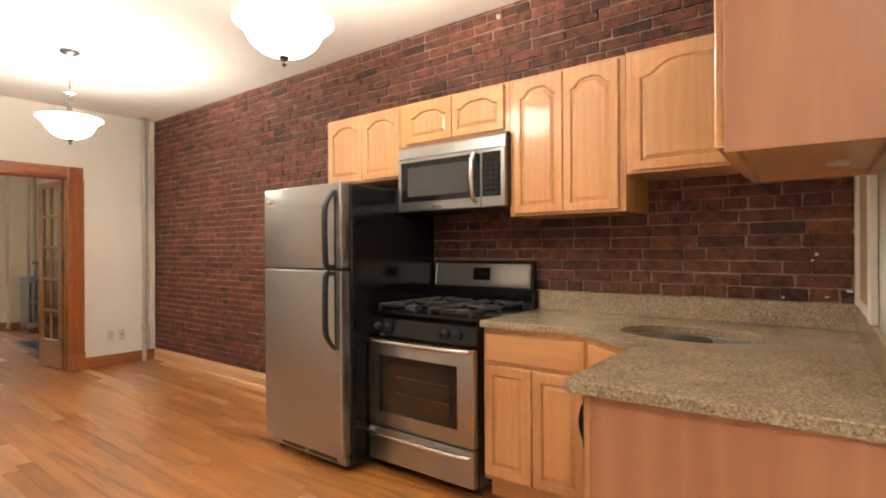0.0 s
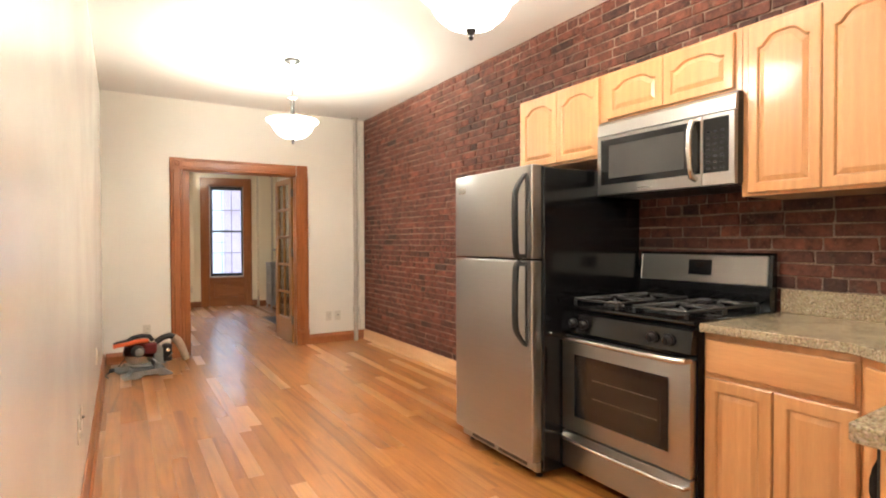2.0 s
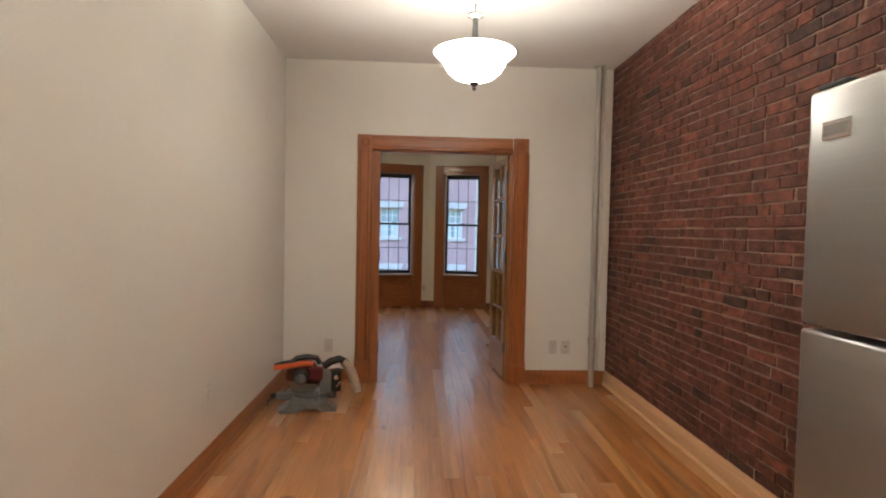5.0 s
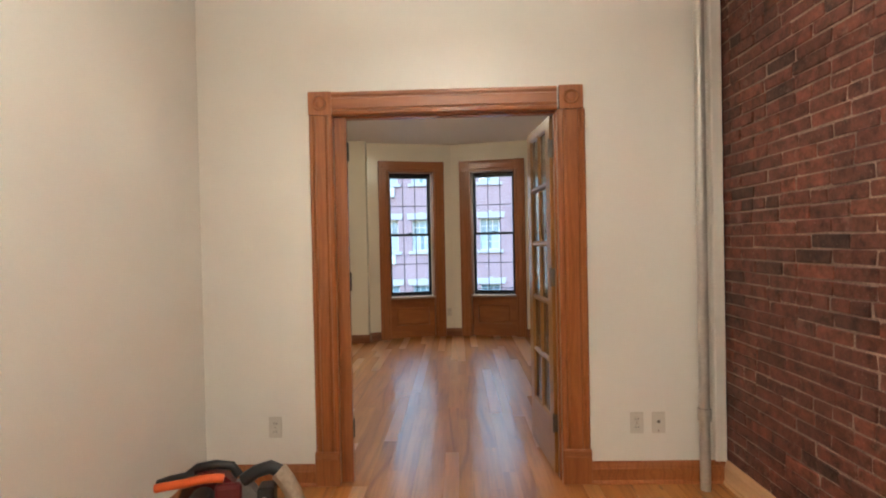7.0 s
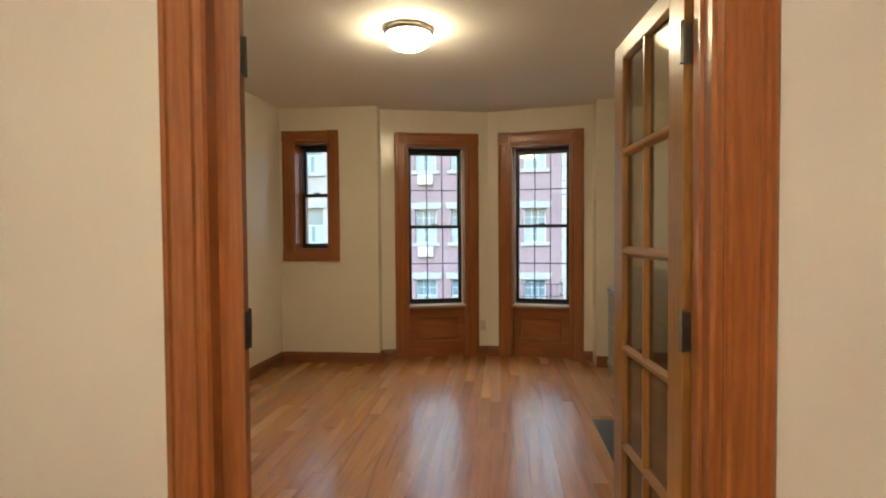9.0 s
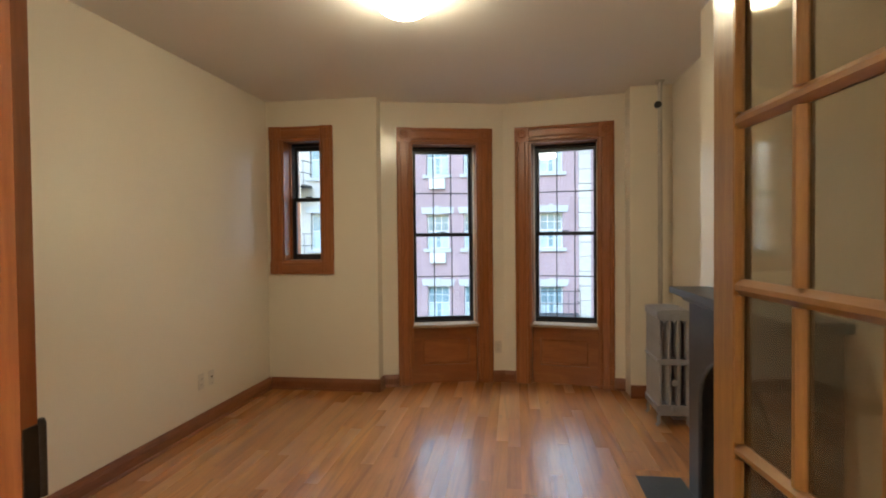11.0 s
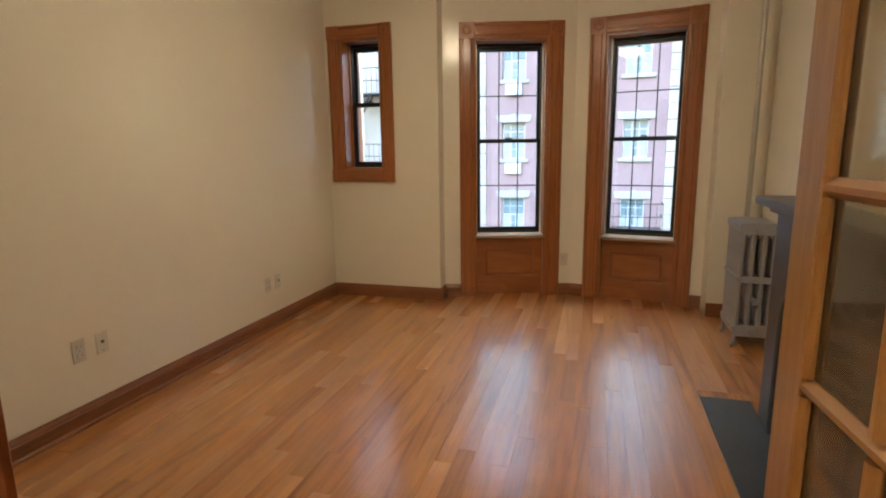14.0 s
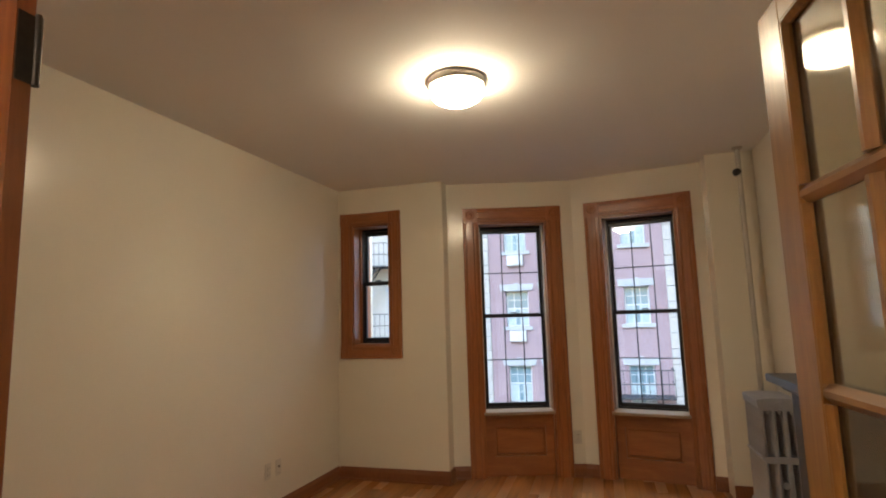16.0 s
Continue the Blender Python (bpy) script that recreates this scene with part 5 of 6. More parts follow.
# ---- mitre saw left on the floor ----
def mitre_saw():
    s = thing("mitre_saw", "grey and red mitre saw with orange handle and dust bag", "power saw", pose(0.58, -2.49, 0, 0, 0, 9) @ Matrix.Scale(0.93, 4))
    ALLOY = plain("cast_alloy", (0.27, 0.28, 0.27), 0.45, metal=0.5, vary=0.15, scale=14, bumpy=0.2)
    ORANGE = plain("orange_plastic", (0.80, 0.14, 0.03), 0.4, vary=0.05)
    RED = plain("dark_red_plastic", (0.13, 0.010, 0.012), 0.4, vary=0.1)
    BAG = plain("dust_bag_cloth", (0.46, 0.36, 0.26), 0.9, vary=0.15, scale=20, bumpy=0.5)
    GUARD = glass("smoky_clear_guard", 0.12, (0.72, 0.69, 0.64))
    # local -y is the operator's side, x runs along the fence, the blade lies in the y-z plane
    bm = prism([(-0.22, 0.0), (-0.24, 0.02), (-0.17, 0.045), (-0.15, 0.078), (0.13, 0.078), (0.16, 0.045), (0.21, 0.015), (0.20, 0.0), (0.09, 0.0), (0.06, 0.026), (-0.06, 0.026), (-0.09, 0.0)], 'x', 0.10, 0.24)
    prism([(-0.15, 0.012), (-0.15, 0.076), (0.13, 0.076), (0.13, 0.012)], 'x', -0.10, 0.0995, bm)
    prism([(-0.22, 0.0), (-0.24, 0.02), (-0.17, 0.045), (-0.15, 0.078), (0.13, 0.078), (0.16, 0.045), (0.21, 0.015), (0.20, 0.0), (0.09, 0.0), (0.06, 0.026), (-0.06, 0.026), (-0.09, 0.0)], 'x', -0.24, -0.1005, bm)
    part("base", bm, ALLOY, s, "grey cast alloy base")
    part("turntable", lathe([(0, 0.0785), (0.135, 0.0785), (0.142, 0.088), (0.138, 0.096), (0, 0.096)], 32), ALLOY, s, smooth=True)
    part("turntable_arm", prism([(-0.035, 0.05), (0.035, 0.05), (0.03, 0.094), (-0.03, 0.094)], 'y', -0.27, -0.1425), ALLOY, s)
    part("mitre_knob", lathe([(0, 0), (0.018, 0.004), (0.022, 0.03), (0.014, 0.05), (0, 0.052)], 14, m=pose(0, -0.265, 0.072, 90)), BLACK_MATT, s, "black mitre knob", True)
    for a, b in ((-0.23, -0.045), (0.045, 0.22)):
        part("fence", prism([(a, 0.0785), (a, 0.13), (a + 0.03, 0.150), (b - 0.02, 0.150), (b, 0.135), (b, 0.0785)], 'y', 0.05, 0.072), ALLOY, s)
    part("pivot_arm", prism([(0.075, 0.079), (0.190, 0.079), (0.195, 0.20), (0.13, 0.285), (0.02, 0.30), (0.02, 0.23), (0.08, 0.19)], 'x', -0.035, 0.035), ALLOY, s)
    cy, cz, R = -0.055, 0.225, 0.135
    g = [(R * math.cos(a) + cy, cz + R * math.sin(a)) for a in [math.pi * k / 18 for k in range(-3, 20)]]
    part("upper_guard", prism(g, 'x', -0.030, 0.032), RED, s, "dark red blade guard")
    lg = [(1.04 * R * math.cos(a) + cy, cz + 1.04 * R * math.sin(a)) for a in [math.pi * k / 18 + 0.75 * math.pi for k in range(0, 22)]]
    part("lower_guard", prism(lg, 'x', 0.0325, 0.036), GUARD, s, "clear smoky blade guard")
    part("blade", lathe([(0, -0.0015), (0.122, -0.0015), (0.122, 0.0015), (0, 0.0015)], 40, m=pose(0.004, cy, cz - 0.03, 0, 90, 0)), CHROME, s, "steel saw blade")
    m = part("motor", lathe([(0, 0), (0.052, 0), (0.056, 0.012), (0.056, 0.080), (0.047, 0.110), (0.026, 0.118), (0, 0.118)], 24, m=pose(0.034, cy - 0.02, 0.245, 0, 90, 0)), BLACK_MATT, s, "black motor housing", True)
    part("motor_cap", lathe([(0, 0.030), (0.022, 0.029), (0.036, 0.020), (0.040, 0.0), (0, 0)], 20, m=pose(0.150, cy - 0.02, 0.245, 0, 90, 0)), ALLOY, m, "grey motor end cap", True)
    for k in range(8):
        a = 2 * math.pi * k / 8
        part("motor_vent", box(0.09, 0.125, cy - 0.02 + 0.0555 * math.cos(a) - 0.003, cy - 0.02 + 0.0555 * math.cos(a) + 0.003, 0.245 + 0.0555 * math.sin(a) - 0.003, 0.245 + 0.0555 * math.sin(a) + 0.003), SLOT, m)
    part("gear_case", box(0.030, 0.085, -0.02, 0.10, 0.20, 0.315, 0.02, seg=2), RED, s, "dark red gear case")
    part("carry_handle", tube([(0.0, 0.075, 0.325), (0.0, 0.045, 0.372), (0.0, -0.03, 0.385), (0.0, -0.11, 0.375), (0.0, -0.15, 0.345)], 0.021, 10), BLACK_MATT, s, "black carrying handle", True)
    part("trigger_handle", tube([(0.045, -0.285, 0.310), (0.048, -0.235, 0.318), (0.052, -0.16, 0.325), (0.055, -0.09, 0.338), (0.055, -0.02, 0.342), (0.050, 0.02, 0.335)], 0.021, 10), ORANGE, s, "orange trigger handle", True)
    part("handle_grip", tube([(0.030, -0.280, 0.325), (0.030, -0.22, 0.342), (0.028, -0.16, 0.350), (0.024, -0.12, 0.352)], 0.018, 8), BLACK_MATT, s, "black rubber grip", True)
    part("slide_bracket", box(-0.045, 0.060, 0.165, 0.245, 0.10, 0.275, 0.014, seg=2), BLACK_MATT, s, "black pivot bracket")
    part("bracket_bolt", lathe([(0, 0), (0.018, 0.001), (0.020, 0.010), (0.008, 0.014), (0, 0.014)], 14, m=pose(0.0605, 0.205, 0.22, 0, 90, 0)), CHROME, s, smooth=True)
    part("bevel_lever", tube([(0.06, 0.20, 0.15), (0.10, 0.21, 0.16), (0.13, 0.23, 0.20)], 0.009, 8), CHROME, s, smooth=True)
    part("elbow", tube([(0.015, 0.10, 0.305), (0.018, 0.16, 0.345), (0.02, 0.225, 0.362), (0.025, 0.275, 0.340), (0.03, 0.295, 0.30)], 0.032, 12), BLACK_MATT, s, "black dust elbow", True)
    bag = bmesh.new()
    path = [(0.028, 0.265, 0.345), (0.035, 0.300, 0.310), (0.045, 0.330, 0.25), (0.052, 0.352, 0.19), (0.057, 0.368, 0.135), (0.060, 0.378, 0.10)]
    tube(path, 0.050, 14, bag, 0.75)
    for v in bag.verts:
        v.co += 0.011 * Vector((noise.noise(v.co * 31), noise.noise(v.co * 27 + Vector((3, 1, 2))), noise.noise(v.co * 23)))
    part("dust_bag", bag, BAG, s, "tan cloth dust bag", True)
    part("power_cord", tube([(-0.02, -0.02, 0.30), (-0.09, -0.10, 0.22), (-0.15, -0.22, 0.06), (-0.14, -0.31, 0.012), (-0.05, -0.345, 0.010), (0.05, -0.33, 0.010)], 0.006, 8), BLACK_MATT, s, "black power cord", True)
    return s


mitre_saw()

hook = thing("wall_hook", "small white round hook high on the brick wall", "hook", pose(4.78, -0.008, 2.715))
part("disc", lathe([(0, 0.010), (0.012, 0.009), (0.016, 0.004), (0.016, 0), (0, 0)], 16, m=pose(0, 0, 0, 90)), PLASTIC, hook, smooth=True)
part("peg", tube([(0, -0.009, 0), (0, -0.022, -0.002), (0, -0.026, 0.006)], 0.003, 8), PLASTIC, hook, smooth=True)

# ---- lamps of the place ----
def pendant(at):
    p = thing("pendant_lamp", "lit opal glass bowl pendant on a dark metal stem", "pendant lamp", pose(at[0], at[1], 0), "pendant lamps")
    zb = 2.10
    bowl = [(0.018, 0), (0.05, 0.004), (0.10, 0.022), (0.140, 0.055), (0.158, 0.085), (0.166, 0.110), (0.205, 0.142), (0.214, 0.150), (0.210, 0.153),
            (0.162, 0.114), (0.153, 0.086), (0.135, 0.060), (0.095, 0.028), (0.05, 0.010), (0.0, 0.008)]
    part("bowl", lathe([(r, z + zb + 0.012) for r, z in bowl], 40), BOWL_HALL, p, "lit white opal glass bowl", True)
    part("finial", lathe([(0, zb - 0.035), (0.008, zb - 0.030), (0.012, zb - 0.02), (0.007, zb - 0.012), (0.02, zb), (0.024, zb + 0.010), (0, zb + 0.012)], 16), BRONZE, p, "dark nickel finial", True)
    part("stem", lathe([(0.006, zb + 0.02), (0.006, zb + 0.14), (0.026, zb + 0.16), (0.020, zb + 0.20), (0.013, zb + 0.30), (0.016, zb + 0.34), (0.042, zb + 0.352), (0.042, zb + 0.360),
                        (0.012, zb + 0.366), (0.006, zb + 0.372), (0.0, zb + 0.373)], 20), BRONZE, p, "dark nickel stem", True)
    for k in range(9):
        z = zb + 0.375 + k * 0.031
        bm = bmesh.new()
        n = 12
        ring = [(0.007 * math.cos(2 * math.pi * i / n), 0, z + 0.018 + 0.020 * math.sin(2 * math.pi * i / n)) for i in range(n + 1)]
        tube(ring, 0.0016, 6, bm)
        if k % 2:
            bmesh.ops.rotate(bm, cent=(0, 0, z), matrix=Matrix.Rotation(radians(90), 3, 'Z'), verts=bm.verts)
        part("chain_link", bm, BRONZE, p, smooth=True)
    part("canopy", lathe([(0.0, 2.722), (0.012, 2.724), (0.03, 2.742), (0.062, 2.752), (0.068, 2.762), (0.068, 2.7748), (0, 2.7748)], 28), BRONZE, p, "dark nickel ceiling canopy", True)
    return p


for at in PENDANTS:
    pendant(at)

fl = thing("flush_ceiling_light", "lit frosted glass dome ceiling light with nickel rim", "ceiling light", pose(FLUSH[0], FLUSH[1], CEIL_F))
part("dome", lathe([(0, -0.135), (0.04, -0.133), (0.09, -0.120), (0.128, -0.098), (0.146, -0.072), (0.143, -0.050), (0.132, -0.044), (0.10, -0.060), (0.0, -0.062)], 36), BOWL_FRONT, fl, "lit frosted glass dome", True)
part("rim", lathe([(0.0, -0.0005), (0.148, -0.0005), (0.158, -0.008), (0.158, -0.030), (0.150, -0.040), (0.13, -0.042), (0.0, -0.042)], 36), NICKEL, fl, "brushed nickel ceiling pan", True)
# the entry behind the start of the walk has the same kind of light
en = copy_thing(fl, pose(7.35, -3.45, CEIL))
for piece in en.children:
    if piece.name.startswith("dome"):
        piece.data = piece.data.copy()
        piece.data.materials[0] = BOWL_ENTRY
tagged(en, "lit frosted glass dome ceiling light of the entry", "ceiling light")

# ---- the street outside ----
STREET = -6.6
structure("ground", box(-400, 300, -300, 300, STREET - 0.3, STREET), plain("asphalt", (0.05, 0.05, 0.052), 0.85, vary=0.2, scale=0.4, bumpy=0.3, fine=30), "grey asphalt street far below", "ground")
# daylight haze is mixed into the red brick (paler, bluer) and the stone trim
FACADE_RED = plain("far_red_brick_hazed", (0.345, 0.258, 0.285), 0.85, vary=0.10, scale=0.8, bumpy=0.2, fine=9)
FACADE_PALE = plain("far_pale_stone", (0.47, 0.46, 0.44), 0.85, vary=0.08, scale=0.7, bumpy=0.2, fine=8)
STONE = plain("white_stone_trim_hazed", (0.43, 0.46, 0.49), 0.7, vary=0.05, scale=2)
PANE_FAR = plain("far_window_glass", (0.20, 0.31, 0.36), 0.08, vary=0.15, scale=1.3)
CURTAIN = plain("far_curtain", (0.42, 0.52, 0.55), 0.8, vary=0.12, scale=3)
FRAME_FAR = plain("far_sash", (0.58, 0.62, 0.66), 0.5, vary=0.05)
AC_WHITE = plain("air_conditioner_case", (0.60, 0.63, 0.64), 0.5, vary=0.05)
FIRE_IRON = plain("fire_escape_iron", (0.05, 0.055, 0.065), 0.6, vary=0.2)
ROOF = plain("tar_roof", (0.06, 0.06, 0.06), 0.9, vary=0.2)
XF = -22.0


def far_window(b, y, sill, h, w, muntins):
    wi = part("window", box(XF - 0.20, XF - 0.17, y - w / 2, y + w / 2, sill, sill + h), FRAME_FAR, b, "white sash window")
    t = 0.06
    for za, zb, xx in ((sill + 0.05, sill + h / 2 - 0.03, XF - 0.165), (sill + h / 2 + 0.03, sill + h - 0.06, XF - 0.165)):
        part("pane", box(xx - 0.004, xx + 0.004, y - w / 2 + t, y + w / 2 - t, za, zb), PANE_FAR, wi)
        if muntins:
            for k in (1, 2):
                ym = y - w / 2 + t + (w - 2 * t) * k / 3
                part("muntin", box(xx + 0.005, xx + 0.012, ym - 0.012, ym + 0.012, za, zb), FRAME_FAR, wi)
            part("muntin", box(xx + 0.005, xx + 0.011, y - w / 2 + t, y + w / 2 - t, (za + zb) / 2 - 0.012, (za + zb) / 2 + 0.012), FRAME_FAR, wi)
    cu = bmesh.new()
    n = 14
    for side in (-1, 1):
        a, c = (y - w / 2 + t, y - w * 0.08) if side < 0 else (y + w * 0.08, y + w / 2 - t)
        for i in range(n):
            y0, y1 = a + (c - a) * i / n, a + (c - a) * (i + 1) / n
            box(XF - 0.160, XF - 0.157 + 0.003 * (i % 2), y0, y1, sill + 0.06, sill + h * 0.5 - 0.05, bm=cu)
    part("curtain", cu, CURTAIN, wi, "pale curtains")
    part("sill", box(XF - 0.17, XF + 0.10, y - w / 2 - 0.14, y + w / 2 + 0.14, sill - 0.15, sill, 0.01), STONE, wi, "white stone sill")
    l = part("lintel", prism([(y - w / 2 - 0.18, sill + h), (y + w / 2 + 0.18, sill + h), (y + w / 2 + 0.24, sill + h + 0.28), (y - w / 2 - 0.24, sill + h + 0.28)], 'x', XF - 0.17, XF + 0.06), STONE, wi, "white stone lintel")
    part("keystone", box(XF + 0.0605, XF + 0.11, y - 0.09, y + 0.09, sill + h - 0.02, sill + h + 0.33, 0.01), STONE, l)
    return wi


def house_front(label, y0, y1, columns, rows, wall_mat, w=0.95, h=1.48, top=6.7, muntins=True):
    b = thing("townhouse", label, "building", group="houses across the street")
    ys = sorted(columns)
    bm = bmesh.new()
    edges = [y0]
    for y in ys:
        edges += [y - w / 2, y + w / 2]
    edges.append(y1)
    for i in range(0, len(edges), 2):
        box(XF - 0.4, XF, edges[i], edges[i + 1], STREET, top, bm=bm)
    for y in ys:
        z = STREET
        for r in sorted(rows):
            box(XF - 0.4, XF, y - w / 2, y + w / 2, z, r, bm=bm)
            z = r + h
        box(XF - 0.4, XF, y - w / 2, y + w / 2, z, top, bm=bm)
    part("wall", bm, wall_mat, b)
    part("wall", box(XF - 9, XF - 0.401, y0, y1, STREET, top - 0.3), wall_mat, b)
    part("roof", box(XF - 9, XF - 0.41, y0 + 0.2, y1 - 0.2, top - 0.29, top - 0.2), ROOF, b, "flat tar roof")
    part("cornice", prism([(XF + 0.001, top - 0.6), (XF + 0.12, top - 0.55), (XF + 0.2, top - 0.2), (XF + 0.45, top - 0.1), (XF + 0.45, top), (XF + 0.001, top)], 'y', y0, y1), STONE, b, "white cornice")
    for y in ys:
        for r in rows:
            far_window(b, y, r, h, w, muntins)
    return b


ROWS_Z = [-5.15, -2.10, 0.97, 4.12]
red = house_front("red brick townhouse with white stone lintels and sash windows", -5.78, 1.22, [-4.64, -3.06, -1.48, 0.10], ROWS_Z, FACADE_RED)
for a, b_ in ((-6.32, -5.781), (1.221, 1.70)):
    for k in range(22):
        part("quoin", box(XF - 0.4, XF + 0.06 + 0.02 * (k % 2), a, b_, STREET + k * 0.6, STREET + k * 0.6 + 0.585, 0.01), FACADE_PALE, red, "pale stone quoin")
for y, r in ((-4.64, 0.97), (-4.64, 4.12), (-3.06, -2.10)):
    ac = thing("air_conditioner", "white through-wall air conditioner under a window", "air conditioner", group="air conditioners")
    part("case", box(XF - 0.1, XF + 0.16, y - 0.34, y + 0.34, r - 0.62, r - 0.17, 0.02), AC_WHITE, ac)
    for k in range(6):
        part("louvre", box(XF + 0.161, XF + 0.172, y - 0.02, y + 0.30, r - 0.57 + k * 0.06, r - 0.54 + k * 0.06), FRAME_FAR, ac)
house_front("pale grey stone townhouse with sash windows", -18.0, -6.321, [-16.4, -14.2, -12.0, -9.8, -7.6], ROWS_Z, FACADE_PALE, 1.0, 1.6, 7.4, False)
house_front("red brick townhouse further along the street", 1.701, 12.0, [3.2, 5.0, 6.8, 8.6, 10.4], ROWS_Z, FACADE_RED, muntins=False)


def fire_escape(y0, y1, floors, label, stair):
    f = thing("fire_escape", label, "fire escape", group="fire escapes")
    for z in floors:
        pl = part("platform", box(XF + 0.02, XF + 1.0, y0, y1, z - 0.06, z), FIRE_IRON, f, "iron platform")
        rail = bmesh.new()
        for zz in (z + 0.5, z + 1.0):
            tube([(XF + 0.02, y0, zz), (XF + 1.0, y0, zz), (XF + 1.0, y1, zz), (XF + 0.02, y1, zz)], 0.02, 6, rail)
        part("rail", rail, FIRE_IRON, pl)
        n = int((y1 - y0) / 0.22)
        for i in range(n + 1):
            y = y0 + (y1 - y0) * i / n
            part("baluster", tube([(XF + 1.0, y, z), (XF + 1.0, y, z + 1.0)], 0.011, 5), FIRE_IRON, pl)
    if stair:
        for z0, z1 in zip(floors, floors[1:]):
            st = part("stair", tube([(XF + 0.55, y0 + 0.4, z0), (XF + 0.55, y1 - 0.3, z1)], 0.04, 6), FIRE_IRON, f, "iron stair")
            part("stringer", tube([(XF + 0.9, y0 + 0.4, z0), (XF + 0.9, y1 - 0.3, z1)], 0.04, 6), FIRE_IRON, st)
            for i in range(1, 12):
                u = i / 12
                part("tread", box(XF + 0.56, XF + 0.89, y0 + 0.4 + (y1 - y0 - 0.7) * u - 0.09, y0 + 0.4 + (y1 - y0 - 0.7) * u + 0.09, z0 + (z1 - z0) * u, z0 + (z1 - z0) * u + 0.03), FIRE_IRON, st)
    return f


fire_escape(-0.85, 1.15, [-1.74], "black iron fire escape balcony with railing", False)
fire_escape(-13.2, -10.2, [-2.4, 0.65, 3.75], "black iron fire escape with a steep stair", True)

# ---- oak floor boards: the nearest are pieces, the rest one field ----
def floor_boards():
    rnd = random.Random(4)
    W = 0.083
    x_lo, x_hi = -4.80, 8.3
    rows = int((0.02 + 4.62) / W) + 1
    pieces, field = [], []
    for r in range(rows):
        y0 = -4.60 + r * W
        y1 = y0 + W
        if y1 > 0.02:
            break
        x = x_lo - rnd.random() * 1.2
        while x < x_hi:
            n = rnd.choice((0.55, 0.8, 1.0, 1.25, 1.6, 2.0)) * (0.85 + 0.3 * rnd.random())
            a, b = max(x, x_lo), min(x + n, x_hi)
            x += n
            if b - a < 0.03:
                continue
            if y0 < FY_L - 0.12 and a < 5.95:
                if b <= 5.95:
                    continue
                a = 5.95
            if y0 < Y_LEFT - 0.1:
                if a < 0 < b:
                    b = -0.06
                elif a < 5.95 < b:
                    a = 5.95
                elif 0 <= a and b <= 5.95:
                    continue
            mid = (a + b) / 2
            (pieces if (-3.3 < mid < 2.6 and -2.75 < y0 < -0.1) else field).append((a, b, y0, y1))
    pieces, extra = pieces[:300], pieces[300:]
    field += extra
    g, c = 0.0001, 0.0004

    def verts(a, b, y0, y1, dz):
        h = [dz + rnd.uniform(-0.0004, 0.0004) for _ in range(2)]
        h = [h[0], h[0] + rnd.uniform(-0.0008, 0.0008), h[1] + rnd.uniform(-0.0008, 0.0008), h[1]]
        t = [(a + g + c, y0 + g + c, h[0]), (b - g - c, y0 + g + c, h[1]), (b - g - c, y1 - g - c, h[2]), (a + g + c, y1 - g - c, h[3])]
        e = [(a + g, y0 + g, h[0] - c), (b - g, y0 + g, h[1] - c), (b - g, y1 - g, h[2] - c), (a + g, y1 - g, h[3] - c)]
        l = [(p[0], p[1], -0.014) for p in e]
        return t + e + l
    quads = [(0, 1, 2, 3)] + [(4 + i, 4 + (i + 1) % 4, (i + 1) % 4, i) for i in range(4)] + [(8 + i, 8 + (i + 1) % 4, 4 + (i + 1) % 4, 4 + i) for i in range(4)]
    base = bpy.data.objects["floor"]
    for a, b, y0, y1 in pieces:
        me = bpy.data.meshes.new("floor_board")
        me.from_pydata(verts(a, b, y0, y1, rnd.uniform(-0.0004, 0.0)), [], quads)
        me.materials.append(FLOOR_O)
        ob = new("floor_board", me)
        ob.parent = base
    vs, fs = [], []
    for a, b, y0, y1 in field:
        k = len(vs)
        vs += verts(a, b, y0, y1, rnd.uniform(-0.0004, 0.0))
        fs += [tuple(k + i for i in q) for q in quads]
    me = bpy.data.meshes.new("floor_boards_field")
    me.from_pydata(vs, [], fs)
    me.materials.append(FLOOR_I)
    ob = new("floor_boards_field", me)
    ob.parent = base
    tagged(ob, "varnished oak strip floor boards", kind="stuff")


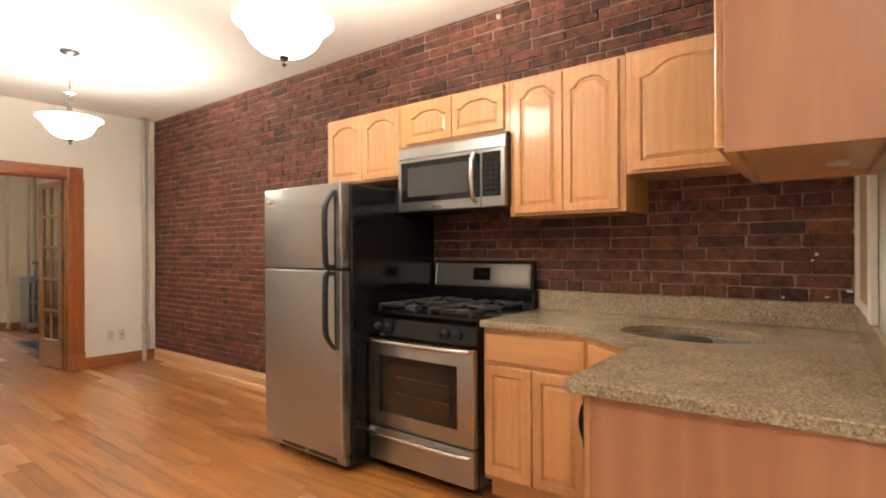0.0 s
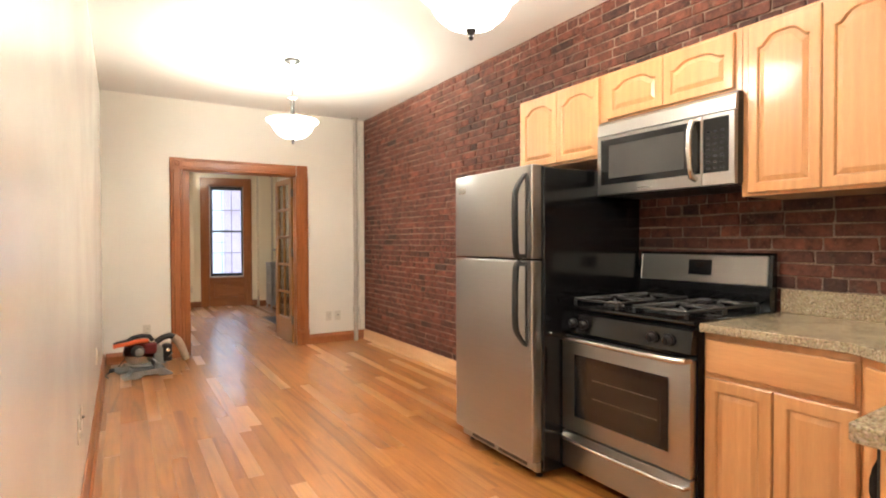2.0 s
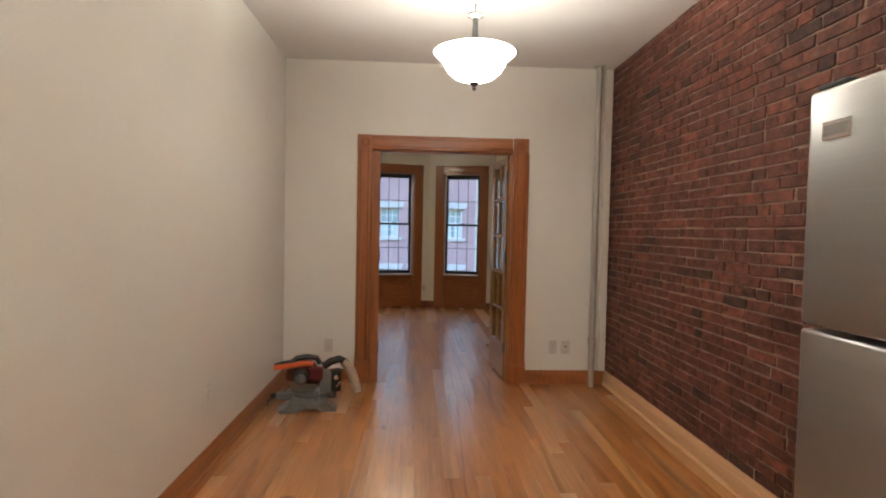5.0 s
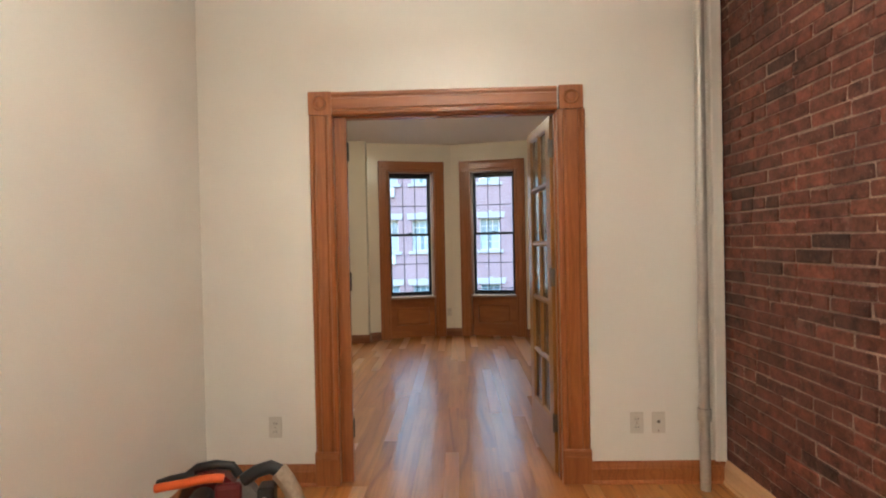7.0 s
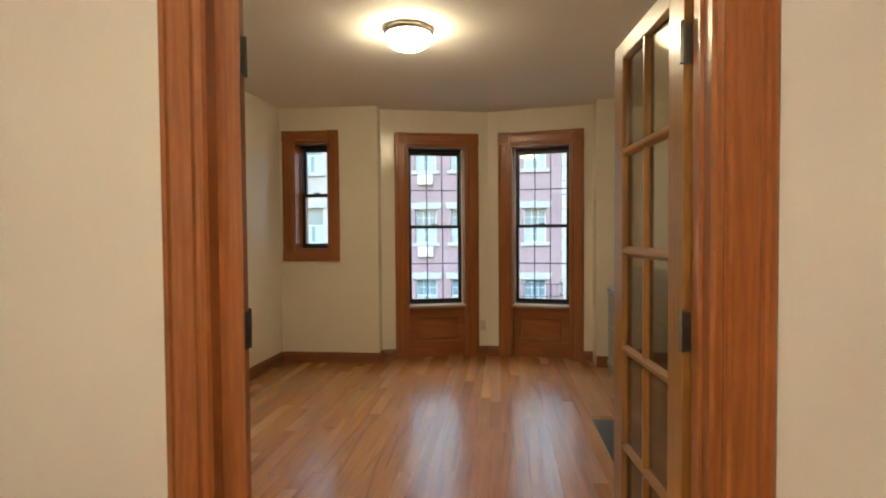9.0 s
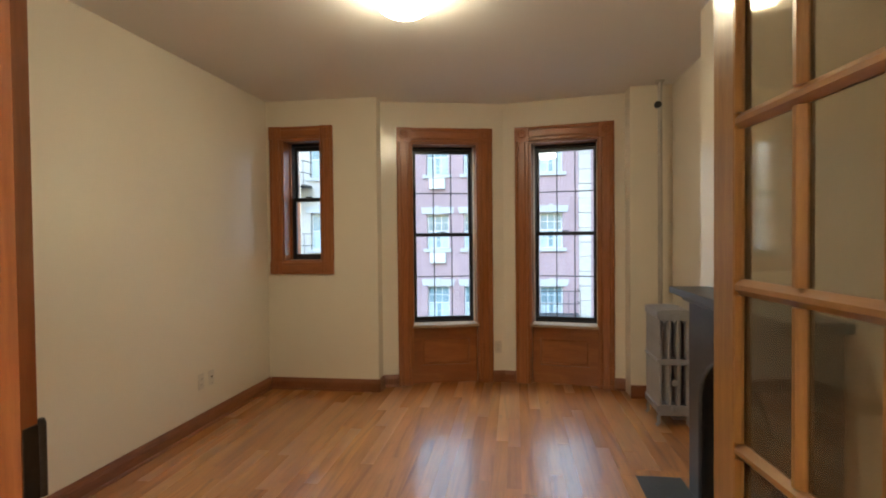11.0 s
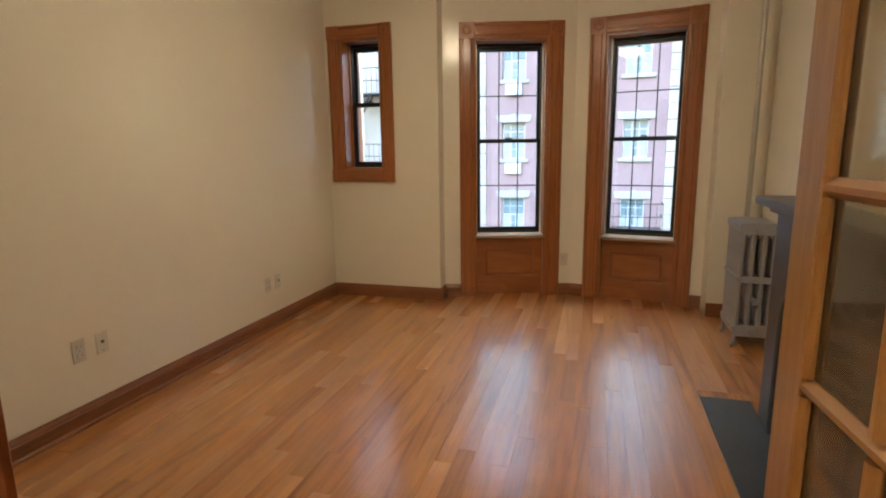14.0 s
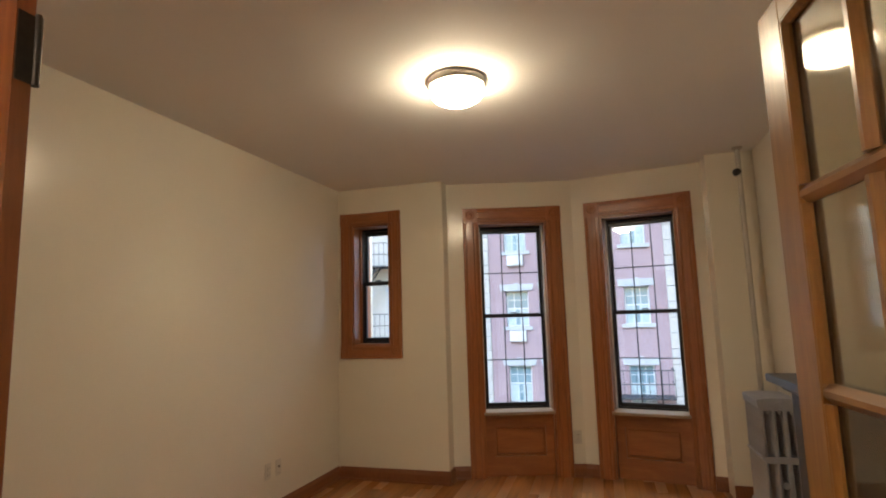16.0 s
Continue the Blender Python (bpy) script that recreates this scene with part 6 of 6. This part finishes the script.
# ---- brick wall ----
def brick_courses():
    rnd = random.Random(9)
    L, H, J = 0.206, 0.0532, 0.0068
    pitch = H + J
    base = bpy.data.objects["wall_north"]
    variants = []
    n = 8
    quads = [tuple(range(n))] + [(n + i, n + (i + 1) % n, (i + 1) % n, i) for i in range(n)] + [(2 * n + i, 2 * n + (i + 1) % n, n + (i + 1) % n, n + i) for i in range(n)]

    def shape(w, h):
        c = 0.003
        def jig(s):
            return rnd.uniform(-s, s)
        e = []
        for sx, sz, turn in ((-1, -1, 0), (1, -1, 1), (1, 1, 0), (-1, 1, 1)):
            x, z, k = sx * w / 2 + jig(0.004), sz * h / 2 + jig(0.0022), rnd.uniform(0.001, 0.006)
            two = [(x, z - sz * k), (x - sx * k * 1.3, z)]
            e += two[::-1] if turn else two
        face = [(x - math.copysign(c, x), jig(0.0015), z - math.copysign(c, z)) for x, z in e]
        edge = [(x, 0.004, z) for x, z in e]
        back = [(x, 0.03, z) for x, z in e]
        return face + edge + back
    for i in range(14):
        me = bpy.data.meshes.new("brick")
        me.from_pydata(shape(L, H), [], quads)
        me.materials.append(BRICK_O)
        variants.append(me)
    made = 0
    vs, fs = [], []
    rows = int(2.80 / pitch) + 1
    for r in range(rows):
        z = r * pitch + H / 2 + 0.004
        if z - H / 2 > CEIL:
            break
        x = 0.002 - (0.5 * (L + J) if r % 2 else 0.0) - rnd.random() * 0.03
        header = r % 7 == 3
        while x < X_END:
            w = (0.098 if header or rnd.random() < 0.14 else L) * rnd.uniform(0.95, 1.05)
            a, b = max(x, 0.004), min(x + w, X_END - 0.004)
            x += w + rnd.uniform(0.005, 0.009)
            if b - a < 0.03:
                continue
            cx, dz, dy, tilt = (a + b) / 2, rnd.uniform(-0.0025, 0.0025), rnd.uniform(-0.0085, -0.0018), rnd.uniform(-0.012, 0.012)
            whole = abs((b - a) - L) < 0.02
            if whole and made < 295 and 1.55 < cx < 3.5:
                ob = new("brick", variants[rnd.randrange(14)])
                ob.matrix_world = pose(cx, dy, z + dz, 0, math.degrees(tilt), 0)
                ob.parent = base
                made += 1
            else:
                k = len(vs)
                co, si = math.cos(tilt), math.sin(tilt)
                vs += [(cx + px * co + pz * si, py + dy, z + dz - px * si + pz * co) for px, py, pz in shape(b - a, H)]
                fs += [tuple(k + i for i in q) for q in quads]
    me = bpy.data.meshes.new("brick_field")
    me.from_pydata(vs, [], fs)
    me.materials.append(BRICK_I)
    ob = new("brick_field", me)
    ob.parent = base
    tagged(ob, "old red and burnt bricks", kind="stuff")


def plaster_residue():
    """Dabs of old white plaster on the brick next to the end wall."""
    rnd = random.Random(21)
    for x, z, w, h in ((6.545, 1.33, 0.030, 0.055), (6.548, 1.42, 0.022, 0.040), (6.546, 1.19, 0.024, 0.060), (6.547, 1.06, 0.028, 0.050), (6.549, 1.53, 0.020, 0.050),
                       (6.405, 1.232, 0.022, 0.016), (6.39, 1.205, 0.012, 0.014), (6.52, 1.075, 0.030, 0.014), (6.28, 1.036, 0.016, 0.010), (6.44, 1.045, 0.022, 0.008)):
        d = thing("plaster_dab", "dab of old white plaster stuck to the brick", "plaster", pose(x, -0.0095, z), "plaster dabs on the brick")
        n = 11
        rim = []
        for i in range(n):
            a, r = 2 * math.pi * i / n, rnd.uniform(0.55, 1.0)
            rim.append((min(w * 0.5 * r * math.cos(a), 6.556 - x), h * 0.5 * r * math.sin(a)))
        bm = prism(rim, 'y', -0.002, 0.012)
        part("dab", bm, WHITE_TRIM, d)


floor_boards()
brick_courses()
plaster_residue()
